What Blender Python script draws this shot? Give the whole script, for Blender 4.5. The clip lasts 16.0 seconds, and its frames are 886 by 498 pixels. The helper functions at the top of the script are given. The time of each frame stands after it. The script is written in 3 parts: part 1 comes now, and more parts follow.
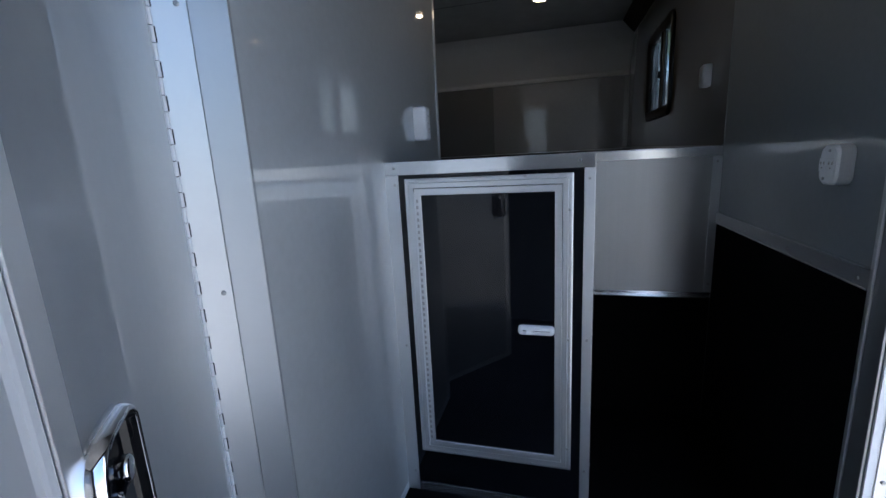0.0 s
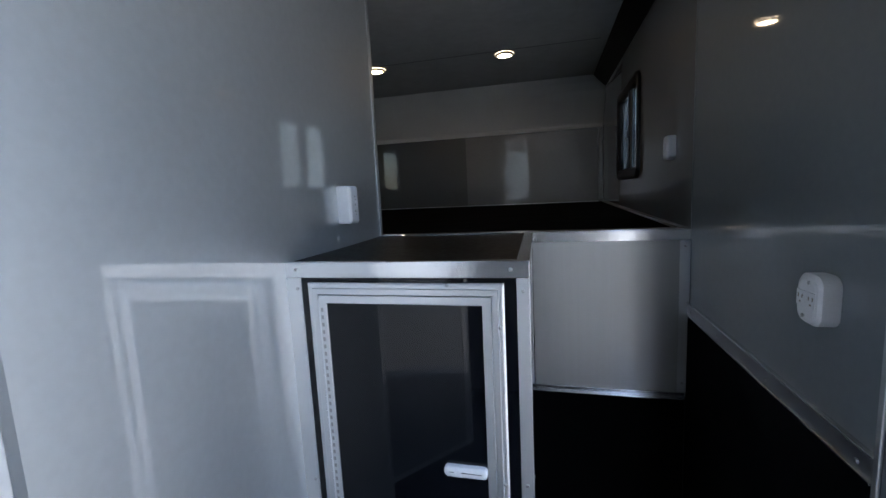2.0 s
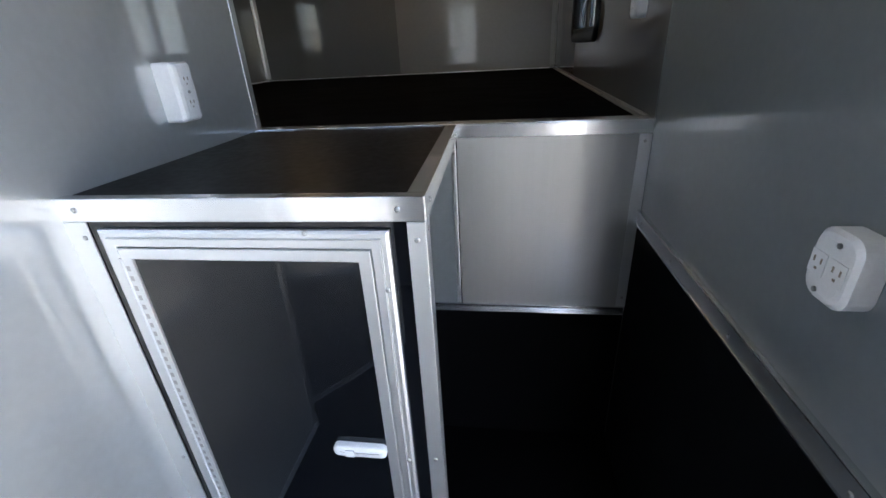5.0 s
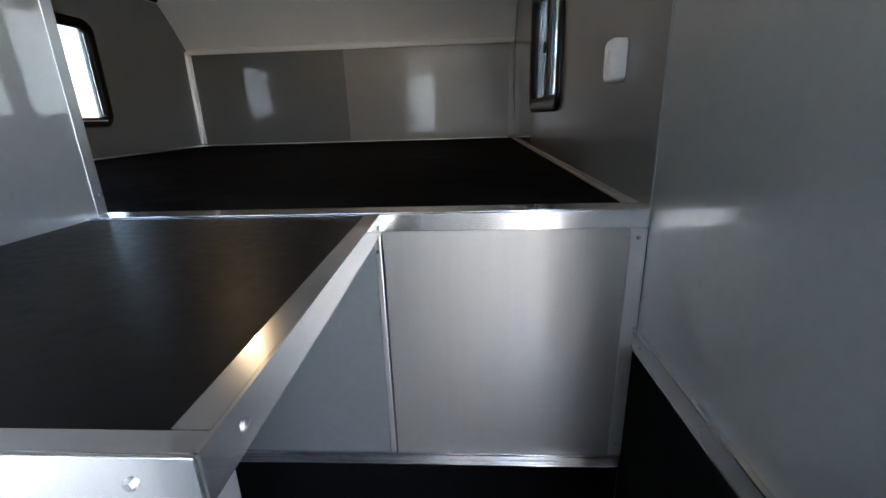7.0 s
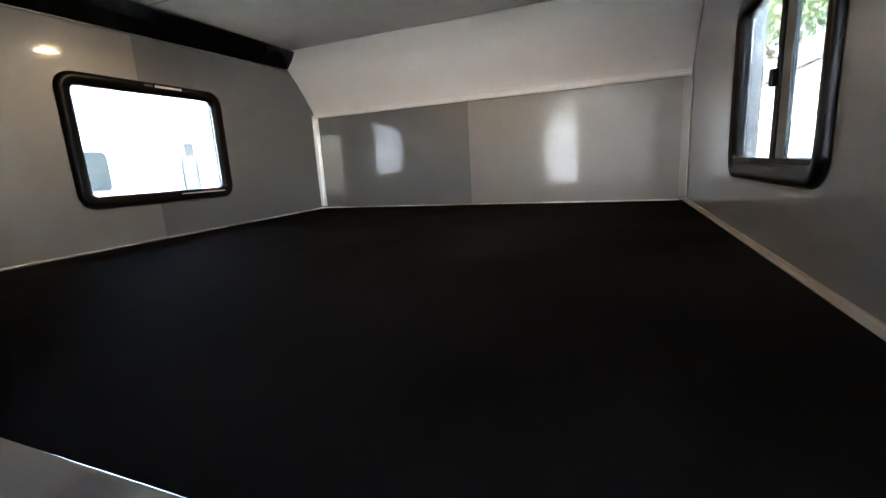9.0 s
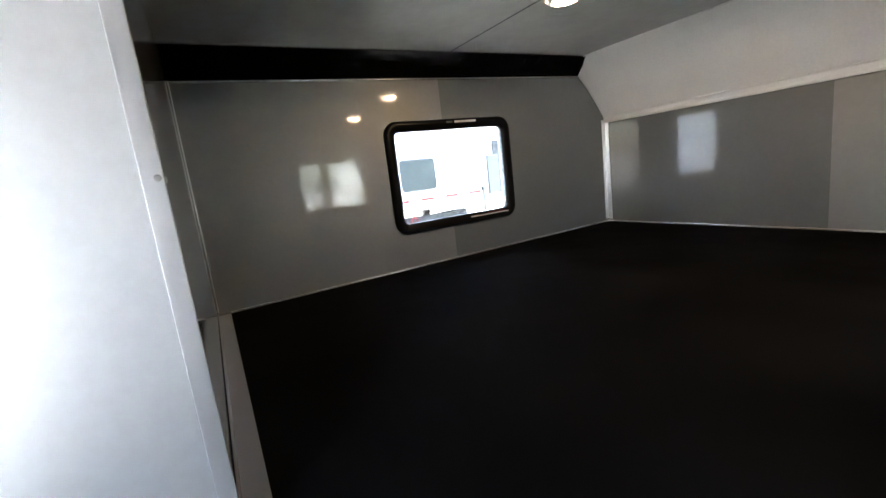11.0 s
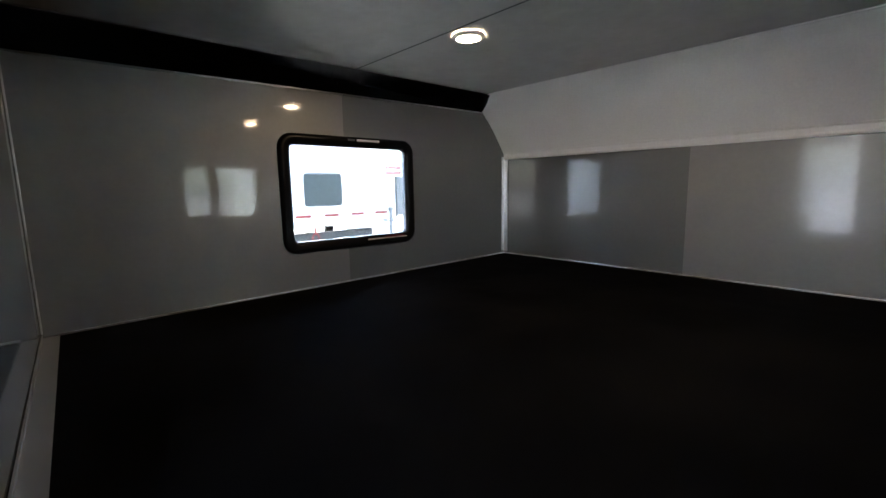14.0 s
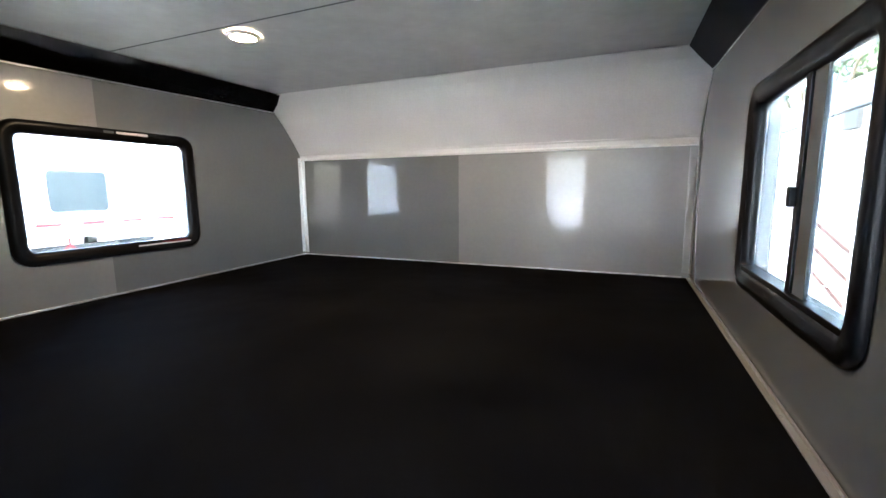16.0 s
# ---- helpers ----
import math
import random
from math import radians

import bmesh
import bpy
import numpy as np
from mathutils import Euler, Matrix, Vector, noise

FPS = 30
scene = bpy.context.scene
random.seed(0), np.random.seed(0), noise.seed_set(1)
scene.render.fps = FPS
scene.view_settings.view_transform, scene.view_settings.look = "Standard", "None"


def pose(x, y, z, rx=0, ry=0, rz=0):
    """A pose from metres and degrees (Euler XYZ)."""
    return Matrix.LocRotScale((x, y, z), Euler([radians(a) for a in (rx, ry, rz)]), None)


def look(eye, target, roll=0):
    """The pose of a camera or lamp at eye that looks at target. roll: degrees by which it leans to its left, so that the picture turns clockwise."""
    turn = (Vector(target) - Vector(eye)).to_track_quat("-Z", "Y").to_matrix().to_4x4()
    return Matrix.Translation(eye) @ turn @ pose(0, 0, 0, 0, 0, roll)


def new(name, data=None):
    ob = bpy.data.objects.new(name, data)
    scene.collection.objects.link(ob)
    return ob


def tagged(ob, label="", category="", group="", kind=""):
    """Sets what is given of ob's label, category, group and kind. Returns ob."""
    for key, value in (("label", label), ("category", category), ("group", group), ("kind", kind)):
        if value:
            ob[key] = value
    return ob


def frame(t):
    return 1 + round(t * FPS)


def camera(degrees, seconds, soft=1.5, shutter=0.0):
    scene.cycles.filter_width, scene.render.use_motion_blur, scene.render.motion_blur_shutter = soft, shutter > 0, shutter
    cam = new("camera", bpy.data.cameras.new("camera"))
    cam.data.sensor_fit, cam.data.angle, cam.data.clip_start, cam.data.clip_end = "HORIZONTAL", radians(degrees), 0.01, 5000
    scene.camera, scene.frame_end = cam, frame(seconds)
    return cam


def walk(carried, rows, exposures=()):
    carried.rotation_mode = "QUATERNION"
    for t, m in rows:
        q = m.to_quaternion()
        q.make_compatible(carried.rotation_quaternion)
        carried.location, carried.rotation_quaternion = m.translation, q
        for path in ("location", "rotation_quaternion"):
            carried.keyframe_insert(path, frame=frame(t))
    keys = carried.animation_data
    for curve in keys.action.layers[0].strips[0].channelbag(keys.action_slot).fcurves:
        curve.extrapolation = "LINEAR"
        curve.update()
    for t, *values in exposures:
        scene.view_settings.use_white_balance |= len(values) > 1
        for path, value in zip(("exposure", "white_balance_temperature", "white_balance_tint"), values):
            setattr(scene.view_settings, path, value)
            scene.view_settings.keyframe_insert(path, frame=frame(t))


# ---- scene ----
cam = camera(92.48, 16.0)
PATH = [
    (0, (0.065, -1.676, 0.939), (-0.465, 0.207, 0.526), -3.0),
    (0.5, (0.061, -1.582, 0.972), (-0.663, 0.256, 0.659), -4.0),
    (1, (0.106, -1.496, 1.006), (-0.618, 0.355, 0.782), -4.9),
    (1.5, (0.158, -1.446, 1.046), (-0.424, 0.463, 0.917), -4.1),
    (2, (0.192, -1.411, 1.079), (-0.303, 0.509, 0.816), -2.8),
    (2.5, (0.217, -1.377, 1.103), (-0.196, 0.529, 0.658), -3.3),
    (3, (0.226, -1.316, 1.110), (-0.086, 0.547, 0.452), -3.2),
    (3.2, (0.222, -1.292, 1.111), (-0.072, 0.545, 0.377), -4.1),
    (5.5, (0.253, -1.013, 1.102), (0.006, 0.778, 0.247), -2.2),
    (6, (0.227, -0.944, 1.094), (0.100, 0.898, 0.327), -0.6),
    (6.5, (0.241, -0.864, 1.090), (0.153, 1.002, 0.377), -0.3),
    (7, (0.287, -0.731, 1.096), (0.170, 1.175, 0.501), -1.8),
    (7.5, (0.303, -0.614, 1.110), (0.092, 1.321, 0.648), -2.7),
    (8, (0.286, -0.415, 1.125), (-0.062, 1.513, 0.719), -3.0),
    (8.5, (0.255, -0.296, 1.167), (-0.214, 1.606, 0.760), -3.8),
    (9, (0.251, -0.152, 1.187), (-0.478, 1.670, 0.800), -3.4),
    (9.5, (0.232, -0.001, 1.280), (-0.820, 1.640, 0.832), -4.8),
    (10, (0.206, 0.046, 1.356), (-1.168, 1.443, 0.956), -5.0),
    (10.2, (0.206, 0.025, 1.358), (-1.263, 1.329, 0.980), -6.0),
    (12.3, (0.093, 0.120, 1.375), (-1.725, 0.852, 0.972), -4.4),
    (12.5, (0.092, 0.121, 1.378), (-1.715, 0.891, 0.998), -4.3),
    (13, (0.101, 0.132, 1.385), (-1.626, 1.075, 1.028), -3.1),
    (13.5, (0.118, 0.137, 1.374), (-1.464, 1.315, 1.043), -2.0),
    (14, (0.157, 0.129, 1.370), (-1.297, 1.471, 1.082), -0.9),
    (14.5, (0.214, 0.112, 1.355), (-1.056, 1.627, 1.055), -0.6),
    (15, (0.247, 0.101, 1.334), (-0.890, 1.720, 1.038), -1.6),
    (15.5, (0.270, 0.095, 1.350), (-0.714, 1.813, 1.066), -1.5),
    (16, (0.301, 0.092, 1.358), (-0.464, 1.918, 1.075), -0.5),
]
EXPOSURES = [(0.0, 2.12, 5750, 10), (1.0, 2.18, 5800, 10), (2.0, 2.65, 5900, 10), (3.2, 3.5, 6250, 10), (5.5, 3.6, 6450, 10), (6.0, 3.75, 6500, 10), (6.5, 3.95, 6550, 10),
             (7.5, 4.68, 6450, 10), (8.5, 5.25, 6650, 10), (9.0, 5.65, 6700, 10), (9.5, 5.9, 6700, 10), (10.2, 6.03, 6650, 10), (11.4, 5.2, 6600, 10), (12.5, 4.92, 6500, 10), (13.5, 4.5, 6400, 10), (14.5, 5.27, 6200, 10), (16.0, 6.2, 6200, 10)]
walk(cam, [(t, look(eye, target, roll)) for t, eye, target, roll in PATH], EXPOSURES)


# ---- world and light ----
world = bpy.data.worlds.new("sky")
scene.world = world
world.use_nodes = True
wn = world.node_tree.nodes
sky = wn.new("ShaderNodeTexSky")
sky.sky_type = "NISHITA"
sky.sun_disc = False
sky.sun_elevation = radians(61)
sky.sun_rotation = radians(200)
sky.air_density = 1.0
sky.dust_density = 2.0
wn["Background"].inputs["Strength"].default_value = 0.12
world.node_tree.links.new(sky.outputs["Color"], wn["Background"].inputs["Color"])
sun = new("sun", bpy.data.lights.new("sun", "SUN"))
sun.data.energy = 5.0
sun.data.angle = radians(0.5)
sun.data.color = (1.0, 0.95, 0.88)
sun.matrix_world = look((-1.6, -4.5, 8.8), (0, 0, 0))
LAMP_GLOW = 7.0

# ---- plan, metres ----
XP, XR, XL = -0.405, 0.600, -1.551      # partition face, curb wall, street wall
YC, YN = 0.032, 2.238                   # cross wall face, nose wall
ZF, ZB, ZT, ZC = -0.10, 0.950, 0.934, 1.865   # floor, bed, table top, ceiling
YBACK = -2.1
SLOPE = 0.0105                          # fall of the raised room towards its open edge
XE = -0.409                              # partition face at its end by the bed
YD0, YD1 = -1.98, -0.838                # entry door opening
CAB_Y, CAB_X, CAB_XB = -0.564, 0.149, 0.134   # cabinet front, outer side at the front and at the back
RJ = 0.145                              # joint of the riser sheets
ZR = 0.400                              # foot of the riser panel


# ---- materials ----
def material(name, base, rough, metal=0.0, spec=0.5, tone=0.06, tone_scale=3.0, grain=0.0, grain_scale=(60, 60, 60),
             rough_var=0.05, wave=0.0, wave_scale=1.5, coat=0.0, coat_rough=0.05, coat_ior=1.65, fine_tone=0.8):
    m = bpy.data.materials.new(name)
    m.use_nodes = True
    nt = m.node_tree
    n, l = nt.nodes, nt.links
    b = n["Principled BSDF"]
    b.inputs["Metallic"].default_value = metal
    b.inputs["Specular IOR Level"].default_value = spec
    b.inputs["Coat Weight"].default_value = coat
    b.inputs["Coat Roughness"].default_value = coat_rough
    b.inputs["Coat IOR"].default_value = coat_ior
    co = n.new("ShaderNodeTexCoord")
    big = n.new("ShaderNodeTexNoise")
    big.inputs["Scale"].default_value = tone_scale
    big.inputs["Detail"].default_value = 5
    l.new(co.outputs["Object"], big.inputs["Vector"])
    mp = n.new("ShaderNodeMapping")
    mp.inputs["Scale"].default_value = grain_scale
    l.new(co.outputs["Object"], mp.inputs["Vector"])
    fine = n.new("ShaderNodeTexNoise")
    fine.inputs["Scale"].default_value = 1.0
    fine.inputs["Detail"].default_value = 2
    l.new(mp.outputs["Vector"], fine.inputs["Vector"])
    ramp = n.new("ShaderNodeMapRange")
    ramp.inputs["From Min"].default_value = 0.3
    ramp.inputs["From Max"].default_value = 0.7
    ramp.inputs["To Min"].default_value = 1.0 - tone
    ramp.inputs["To Max"].default_value = 1.0 + tone
    l.new(big.outputs["Fac"], ramp.inputs["Value"])
    ramp2 = n.new("ShaderNodeMapRange")
    ramp2.inputs["From Min"].default_value = 0.3
    ramp2.inputs["From Max"].default_value = 0.7
    ramp2.inputs["To Min"].default_value = 1.0 - tone * fine_tone
    ramp2.inputs["To Max"].default_value = 1.0 + tone * fine_tone
    l.new(fine.outputs["Fac"], ramp2.inputs["Value"])
    mul = n.new("ShaderNodeMath")
    mul.operation = "MULTIPLY"
    l.new(ramp.outputs["Result"], mul.inputs[0])
    l.new(ramp2.outputs["Result"], mul.inputs[1])
    vm = n.new("ShaderNodeVectorMath")
    vm.operation = "SCALE"
    vm.inputs[0].default_value = base
    l.new(mul.outputs["Value"], vm.inputs["Scale"])
    l.new(vm.outputs["Vector"], b.inputs["Base Color"])
    rr = n.new("ShaderNodeMapRange")
    rr.inputs["From Min"].default_value = 0.3
    rr.inputs["From Max"].default_value = 0.7
    rr.inputs["To Min"].default_value = max(0.01, rough - rough_var)
    rr.inputs["To Max"].default_value = min(1.0, rough + rough_var)
    both = n.new("ShaderNodeMath")
    both.operation = "MULTIPLY_ADD"
    both.inputs[1].default_value = 0.5
    half = n.new("ShaderNodeMath")
    half.operation = "MULTIPLY"
    half.inputs[1].default_value = 0.5
    l.new(big.outputs["Fac"], half.inputs[0])
    l.new(fine.outputs["Fac"], both.inputs[0])
    l.new(half.outputs["Value"], both.inputs[2])
    l.new(both.outputs["Value"], rr.inputs["Value"])
    l.new(rr.outputs["Result"], b.inputs["Roughness"])
    last = None
    if wave:
        soft = n.new("ShaderNodeTexNoise")
        soft.inputs["Scale"].default_value = wave_scale
        soft.inputs["Detail"].default_value = 1
        l.new(co.outputs["Object"], soft.inputs["Vector"])
        bump = n.new("ShaderNodeBump")
        bump.inputs["Strength"].default_value = wave
        bump.inputs["Distance"].default_value = 0.02
        l.new(soft.outputs["Fac"], bump.inputs["Height"])
        last = bump
    if grain:
        bump = n.new("ShaderNodeBump")
        bump.inputs["Strength"].default_value = grain
        bump.inputs["Distance"].default_value = 0.0003
        l.new(fine.outputs["Fac"], bump.inputs["Height"])
        if last:
            l.new(last.outputs["Normal"], bump.inputs["Normal"])
        last = bump
    if last:
        l.new(last.outputs["Normal"], b.inputs["Normal"])
    return m


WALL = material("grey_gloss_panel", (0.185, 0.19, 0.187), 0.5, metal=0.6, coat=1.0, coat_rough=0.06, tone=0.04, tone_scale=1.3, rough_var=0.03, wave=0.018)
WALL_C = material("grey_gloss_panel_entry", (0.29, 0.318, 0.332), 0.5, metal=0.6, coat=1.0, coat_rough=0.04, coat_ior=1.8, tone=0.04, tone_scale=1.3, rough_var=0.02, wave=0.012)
# Panels differ in tone; WALL_B also carries some window light and reflection.
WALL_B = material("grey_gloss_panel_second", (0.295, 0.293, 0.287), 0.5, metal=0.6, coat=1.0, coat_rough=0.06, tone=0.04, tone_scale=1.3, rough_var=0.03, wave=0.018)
SHEET = material("mill_aluminium_sheet", (0.47, 0.473, 0.47), 0.45, metal=0.86, tone=0.05, tone_scale=2, fine_tone=0.4, grain_scale=(70, 70, 2), rough_var=0.03, wave=0.02, coat=0.25, coat_rough=0.1)
# Same grey panel as WALL, lightened to carry the entry door's light.
WALL_P = material("grey_gloss_panel_door_lit", (0.67, 0.69, 0.70), 0.54, metal=0.86, coat=1.0, coat_rough=0.02, coat_ior=1.85, tone=0.03, tone_scale=1.3, rough_var=0.02, wave=0.008)
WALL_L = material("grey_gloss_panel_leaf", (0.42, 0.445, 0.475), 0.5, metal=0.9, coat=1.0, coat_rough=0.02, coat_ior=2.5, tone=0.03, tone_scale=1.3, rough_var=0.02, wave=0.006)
ALU_X = material("aluminium_extrusion_along_x", (0.61, 0.62, 0.635), 0.2, metal=0.92, coat=1.0, coat_rough=0.05, tone=0.05, tone_scale=3, fine_tone=0.5, grain_scale=(2, 90, 90), rough_var=0.03)
ALU_Y = material("aluminium_extrusion_along_y", (0.66, 0.67, 0.685), 0.2, metal=0.92, coat=1.0, coat_rough=0.05, tone=0.05, tone_scale=3, fine_tone=0.5, grain_scale=(90, 2, 90), rough_var=0.03)
ALU_Z = material("aluminium_extrusion_along_z", (0.68, 0.69, 0.705), 0.33, metal=0.78, coat=1.0, coat_rough=0.05, tone=0.05, tone_scale=3, fine_tone=0.5, grain_scale=(90, 90, 2), rough_var=0.03)
ALU_S = material("satin_aluminium_angle", (0.66, 0.67, 0.68), 0.44, metal=0.88, coat=0.5, coat_rough=0.12, tone=0.04, tone_scale=5, fine_tone=0.0, rough_var=0.03)
ALU_R = material("bright_rolled_aluminium", (0.46, 0.47, 0.48), 0.3, metal=0.85, coat=0.5, coat_rough=0.06, tone=0.05, tone_scale=4, fine_tone=0.0, rough_var=0.03)
ALU_D = material("dull_aluminium", (0.34, 0.335, 0.33), 0.34, metal=0.4, tone=0.06, tone_scale=4, fine_tone=0.0, rough_var=0.0)
ALU_H = material("soft_aluminium_plate", (0.86, 0.865, 0.87), 0.32, metal=0.9, coat=0.4, coat_rough=0.1, tone=0.04, tone_scale=9, fine_tone=0.0, rough_var=0.02)
ALU_J = material("blue_grey_aluminium_band", (0.63, 0.65, 0.67), 0.34, metal=0.88, coat=0.4, coat_rough=0.1, tone=0.04, tone_scale=6, fine_tone=0.0, rough_var=0.02)
ALU_K = material("hinge_aluminium", (0.62, 0.63, 0.65), 0.5, metal=0.4, tone=0.03, tone_scale=6, fine_tone=0.0, rough_var=0.0)
STILE = material("grey_window_stile", (0.10, 0.112, 0.118), 0.5, spec=0.2, tone=0.03, tone_scale=6, fine_tone=0.0, rough_var=0.0)
OUTPALE = material("pale_weathered_panel", (0.2, 0.21, 0.215), 0.8, spec=0.0, tone=0.1, tone_scale=4)
# White paint greyed to hold the shade on the right-hand trailer.
OUTSHADE = material("shade_tinted_white_paint", (0.56, 0.59, 0.575), 0.5, spec=0.2, tone=0.06, tone_scale=1.5)
OUTSTEEL = material("weathered_steel", (0.10, 0.105, 0.11), 0.8, spec=0.0, tone=0.2, tone_scale=4)
CHROME = material("chrome", (0.85, 0.85, 0.86), 0.06, metal=1.0, tone=0.02, rough_var=0.02)
STEEL = material("zinc_screw", (0.42, 0.42, 0.42), 0.35, metal=1.0, tone=0.1, tone_scale=40)
RUBBER = material("black_rubber", (0.0025, 0.0025, 0.003), 0.85, spec=0.06, tone=0.25, tone_scale=6, grain=0.3, grain_scale=(220, 220, 220), rough_var=0.1)
BEDTOP = material("black_coin_vinyl", (0.0044, 0.0044, 0.0046), 0.7, spec=0.006, tone=0.45, tone_scale=3, fine_tone=0.3, grain=0.1, grain_scale=(150, 150, 150), rough_var=0.04, wave=0.4, wave_scale=6)
TABLETOP = material("black_laminate", (0.0055, 0.0052, 0.005), 0.36, spec=0.075, tone=0.12, tone_scale=6, fine_tone=0.0, rough_var=0.07, wave=0.08, wave_scale=5)
BLACKGLOSS = material("black_gloss_panel", (0.004, 0.0045, 0.006), 0.04, spec=0.32, tone=0.10, fine_tone=0.0, rough_var=0.03, wave=0.008)
BLACKTRIM = material("black_gloss_band", (0.004, 0.004, 0.004), 0.22, spec=0.02, tone=0.1, rough_var=0.0)
FRAME = material("black_window_frame", (0.0035, 0.0035, 0.004), 0.32, spec=0.2, tone=0.04, tone_scale=6, grain_scale=(8, 8, 8), rough_var=0.01)
WHITEP = material("white_plastic", (0.75, 0.75, 0.76), 0.35, tone=0.03, tone_scale=12, grain=0.03, grain_scale=(200, 200, 200))
GREYP = material("light_grey_plastic", (0.42, 0.43, 0.45), 0.35, tone=0.04, tone_scale=12)
SLOTP = material("outlet_slot", (0.26, 0.22, 0.17), 0.5)
DARKP = material("dark_slot", (0.02, 0.02, 0.02), 0.5)
NOSEWHITE = material("white_nose_panel", (0.84, 0.825, 0.81), 0.38, tone=0.04, tone_scale=2, grain=0.06, grain_scale=(120, 120, 120), rough_var=0.06, wave=0.05)
CEIL = material("pale_grey_ceiling_skin", (0.46, 0.46, 0.46), 0.45, spec=0.25, tone=0.06, tone_scale=9, grain=0.0, grain_scale=(25, 25, 25), rough_var=0.04, wave=0.1, wave_scale=4)
WHITEPAINT = material("white_painted_metal", (0.78, 0.78, 0.78), 0.3, tone=0.03, tone_scale=2, rough_var=0.05)
ASPHALT = material("pale_worn_asphalt", (0.225, 0.22, 0.212), 0.9, tone=0.25, tone_scale=0.7, grain=0.4, grain_scale=(40, 40, 40))
TINT = material("dark_tinted_window", (0.085, 0.10, 0.10), 0.7, spec=0.0, tone=0.1, tone_scale=1.0, rough_var=0.03)
RED = material("red_reflective_tape", (0.27, 0.07, 0.07), 0.8, spec=0.0, tone=0.1, tone_scale=5)
# Red lightened towards pink to carry the outdoor glare.
PALERED = material("glare_paled_red_stripe", (0.42, 0.20, 0.19), 0.7, spec=0.1, tone=0.1, tone_scale=5)
DARKRED = material("dark_red_plastic", (0.10, 0.006, 0.008), 0.5, spec=0.2, tone=0.1, tone_scale=5)
STRIPE = material("dull_red_vinyl", (0.09, 0.056, 0.052), 0.9, spec=0.0, tone=0.1, tone_scale=5)
DARKMETAL = material("dark_painted_steel", (0.03, 0.03, 0.032), 0.45, tone=0.2, tone_scale=8)
LEAF = material("leaf_green", (0.10, 0.145, 0.07), 0.55, tone=0.35, tone_scale=2)
BARK = material("bark", (0.12, 0.09, 0.06), 0.85, tone=0.3, tone_scale=9, grain=0.5, grain_scale=(30, 30, 8))

GLASS = bpy.data.materials.new("window_glass")
GLASS.use_nodes = True
g = GLASS.node_tree.nodes["Principled BSDF"]
g.inputs["Base Color"].default_value = (0.93, 0.96, 0.95, 1)
g.inputs["Transmission Weight"].default_value = 1.0
g.inputs["Roughness"].default_value = 0.0
g.inputs["IOR"].default_value = 1.45
GLASS_TINT = GLASS.copy()
GLASS_TINT.name = "tinted_window_glass"
GLASS_TINT.node_tree.nodes["Principled BSDF"].inputs["Base Color"].default_value = (0.36, 0.385, 0.378, 1)
GLASS_DARK = GLASS.copy()
GLASS_DARK.name = "grey_tinted_window_glass"
GLASS_DARK.node_tree.nodes["Principled BSDF"].inputs["Base Color"].default_value = (0.285, 0.31, 0.303, 1)
GLOW = bpy.data.materials.new("warm_diffuser")
GLOW.use_nodes = True
g = GLOW.node_tree.nodes["Principled BSDF"]
g.inputs["Base Color"].default_value = (0.9, 0.88, 0.82, 1)
g.inputs["Emission Color"].default_value = (1.0, 0.72, 0.42, 1)
g.inputs["Emission Strength"].default_value = LAMP_GLOW


# ---- mesh helpers ----
def box(bm, x0, x1, y0, y1, z0, z1, bevel=0.0):
    made = bmesh.ops.create_cube(bm, size=1.0, matrix=Matrix.Translation(((x0 + x1) / 2, (y0 + y1) / 2, (z0 + z1) / 2)) @ Matrix.Diagonal((x1 - x0, y1 - y0, z1 - z0, 1)))
    if bevel:
        es = list({e for v in made["verts"] for e in v.link_edges})
        bmesh.ops.bevel(bm, geom=es, offset=bevel, segments=2, profile=0.6, affect="EDGES")
    return bm


def boxes(*specs, bevel=0.0):
    bm = bmesh.new()
    for s in specs:
        box(bm, *s, bevel=bevel)
    return bm


def cylinder(bm, centre, axis, r, depth, seg=20, r2=None, bevel=0.0):
    turn = Vector(axis).to_track_quat("Z", "Y").to_matrix().to_4x4()
    made = bmesh.ops.create_cone(bm, cap_ends=True, segments=seg, radius1=r, radius2=r if r2 is None else r2, depth=depth, matrix=Matrix.Translation(centre) @ turn)
    if bevel:
        caps = [e for v in made["verts"] for e in v.link_edges if len({round((turn.inverted() @ (w.co - Vector(centre))).z, 5) for w in e.verts}) == 1]
        bmesh.ops.bevel(bm, geom=list(set(caps)), offset=bevel, segments=2, profile=0.6, affect="EDGES")
    return bm


def prism(bm, profile, axis, a, b):
    """Sweep a closed outline of (u, v) along an axis from a to b."""
    def at(u, v, w):
        return {"x": (w, u, v), "y": (u, w, v), "z": (u, v, w)}[axis]
    low = [bm.verts.new(at(u, v, a)) for u, v in profile]
    top = [bm.verts.new(at(u, v, b)) for u, v in profile]
    k = len(profile)
    for i in range(k):
        bm.faces.new((low[i], low[(i + 1) % k], top[(i + 1) % k], top[i]))
    bm.faces.new(low[::-1])
    bm.faces.new(top)
    bmesh.ops.recalc_face_normals(bm, faces=bm.faces[:])
    return bm


def round_loop(u0, u1, v0, v1, r, seg=6):
    pts = []
    for cu, cv, a0 in ((u1 - r, v1 - r, 0), (u0 + r, v1 - r, 90), (u0 + r, v0 + r, 180), (u1 - r, v0 + r, 270)):
        for i in range(seg + 1):
            a = radians(a0 + 90 * i / seg)
            pts.append((cu + r * math.cos(a), cv + r * math.sin(a)))
    return pts


def ring(bm, loops):
    """Skin a chain of equal loops of 3D points, closed along each loop."""
    rows = [[bm.verts.new(p) for p in loop] for loop in loops]
    k = len(rows[0])
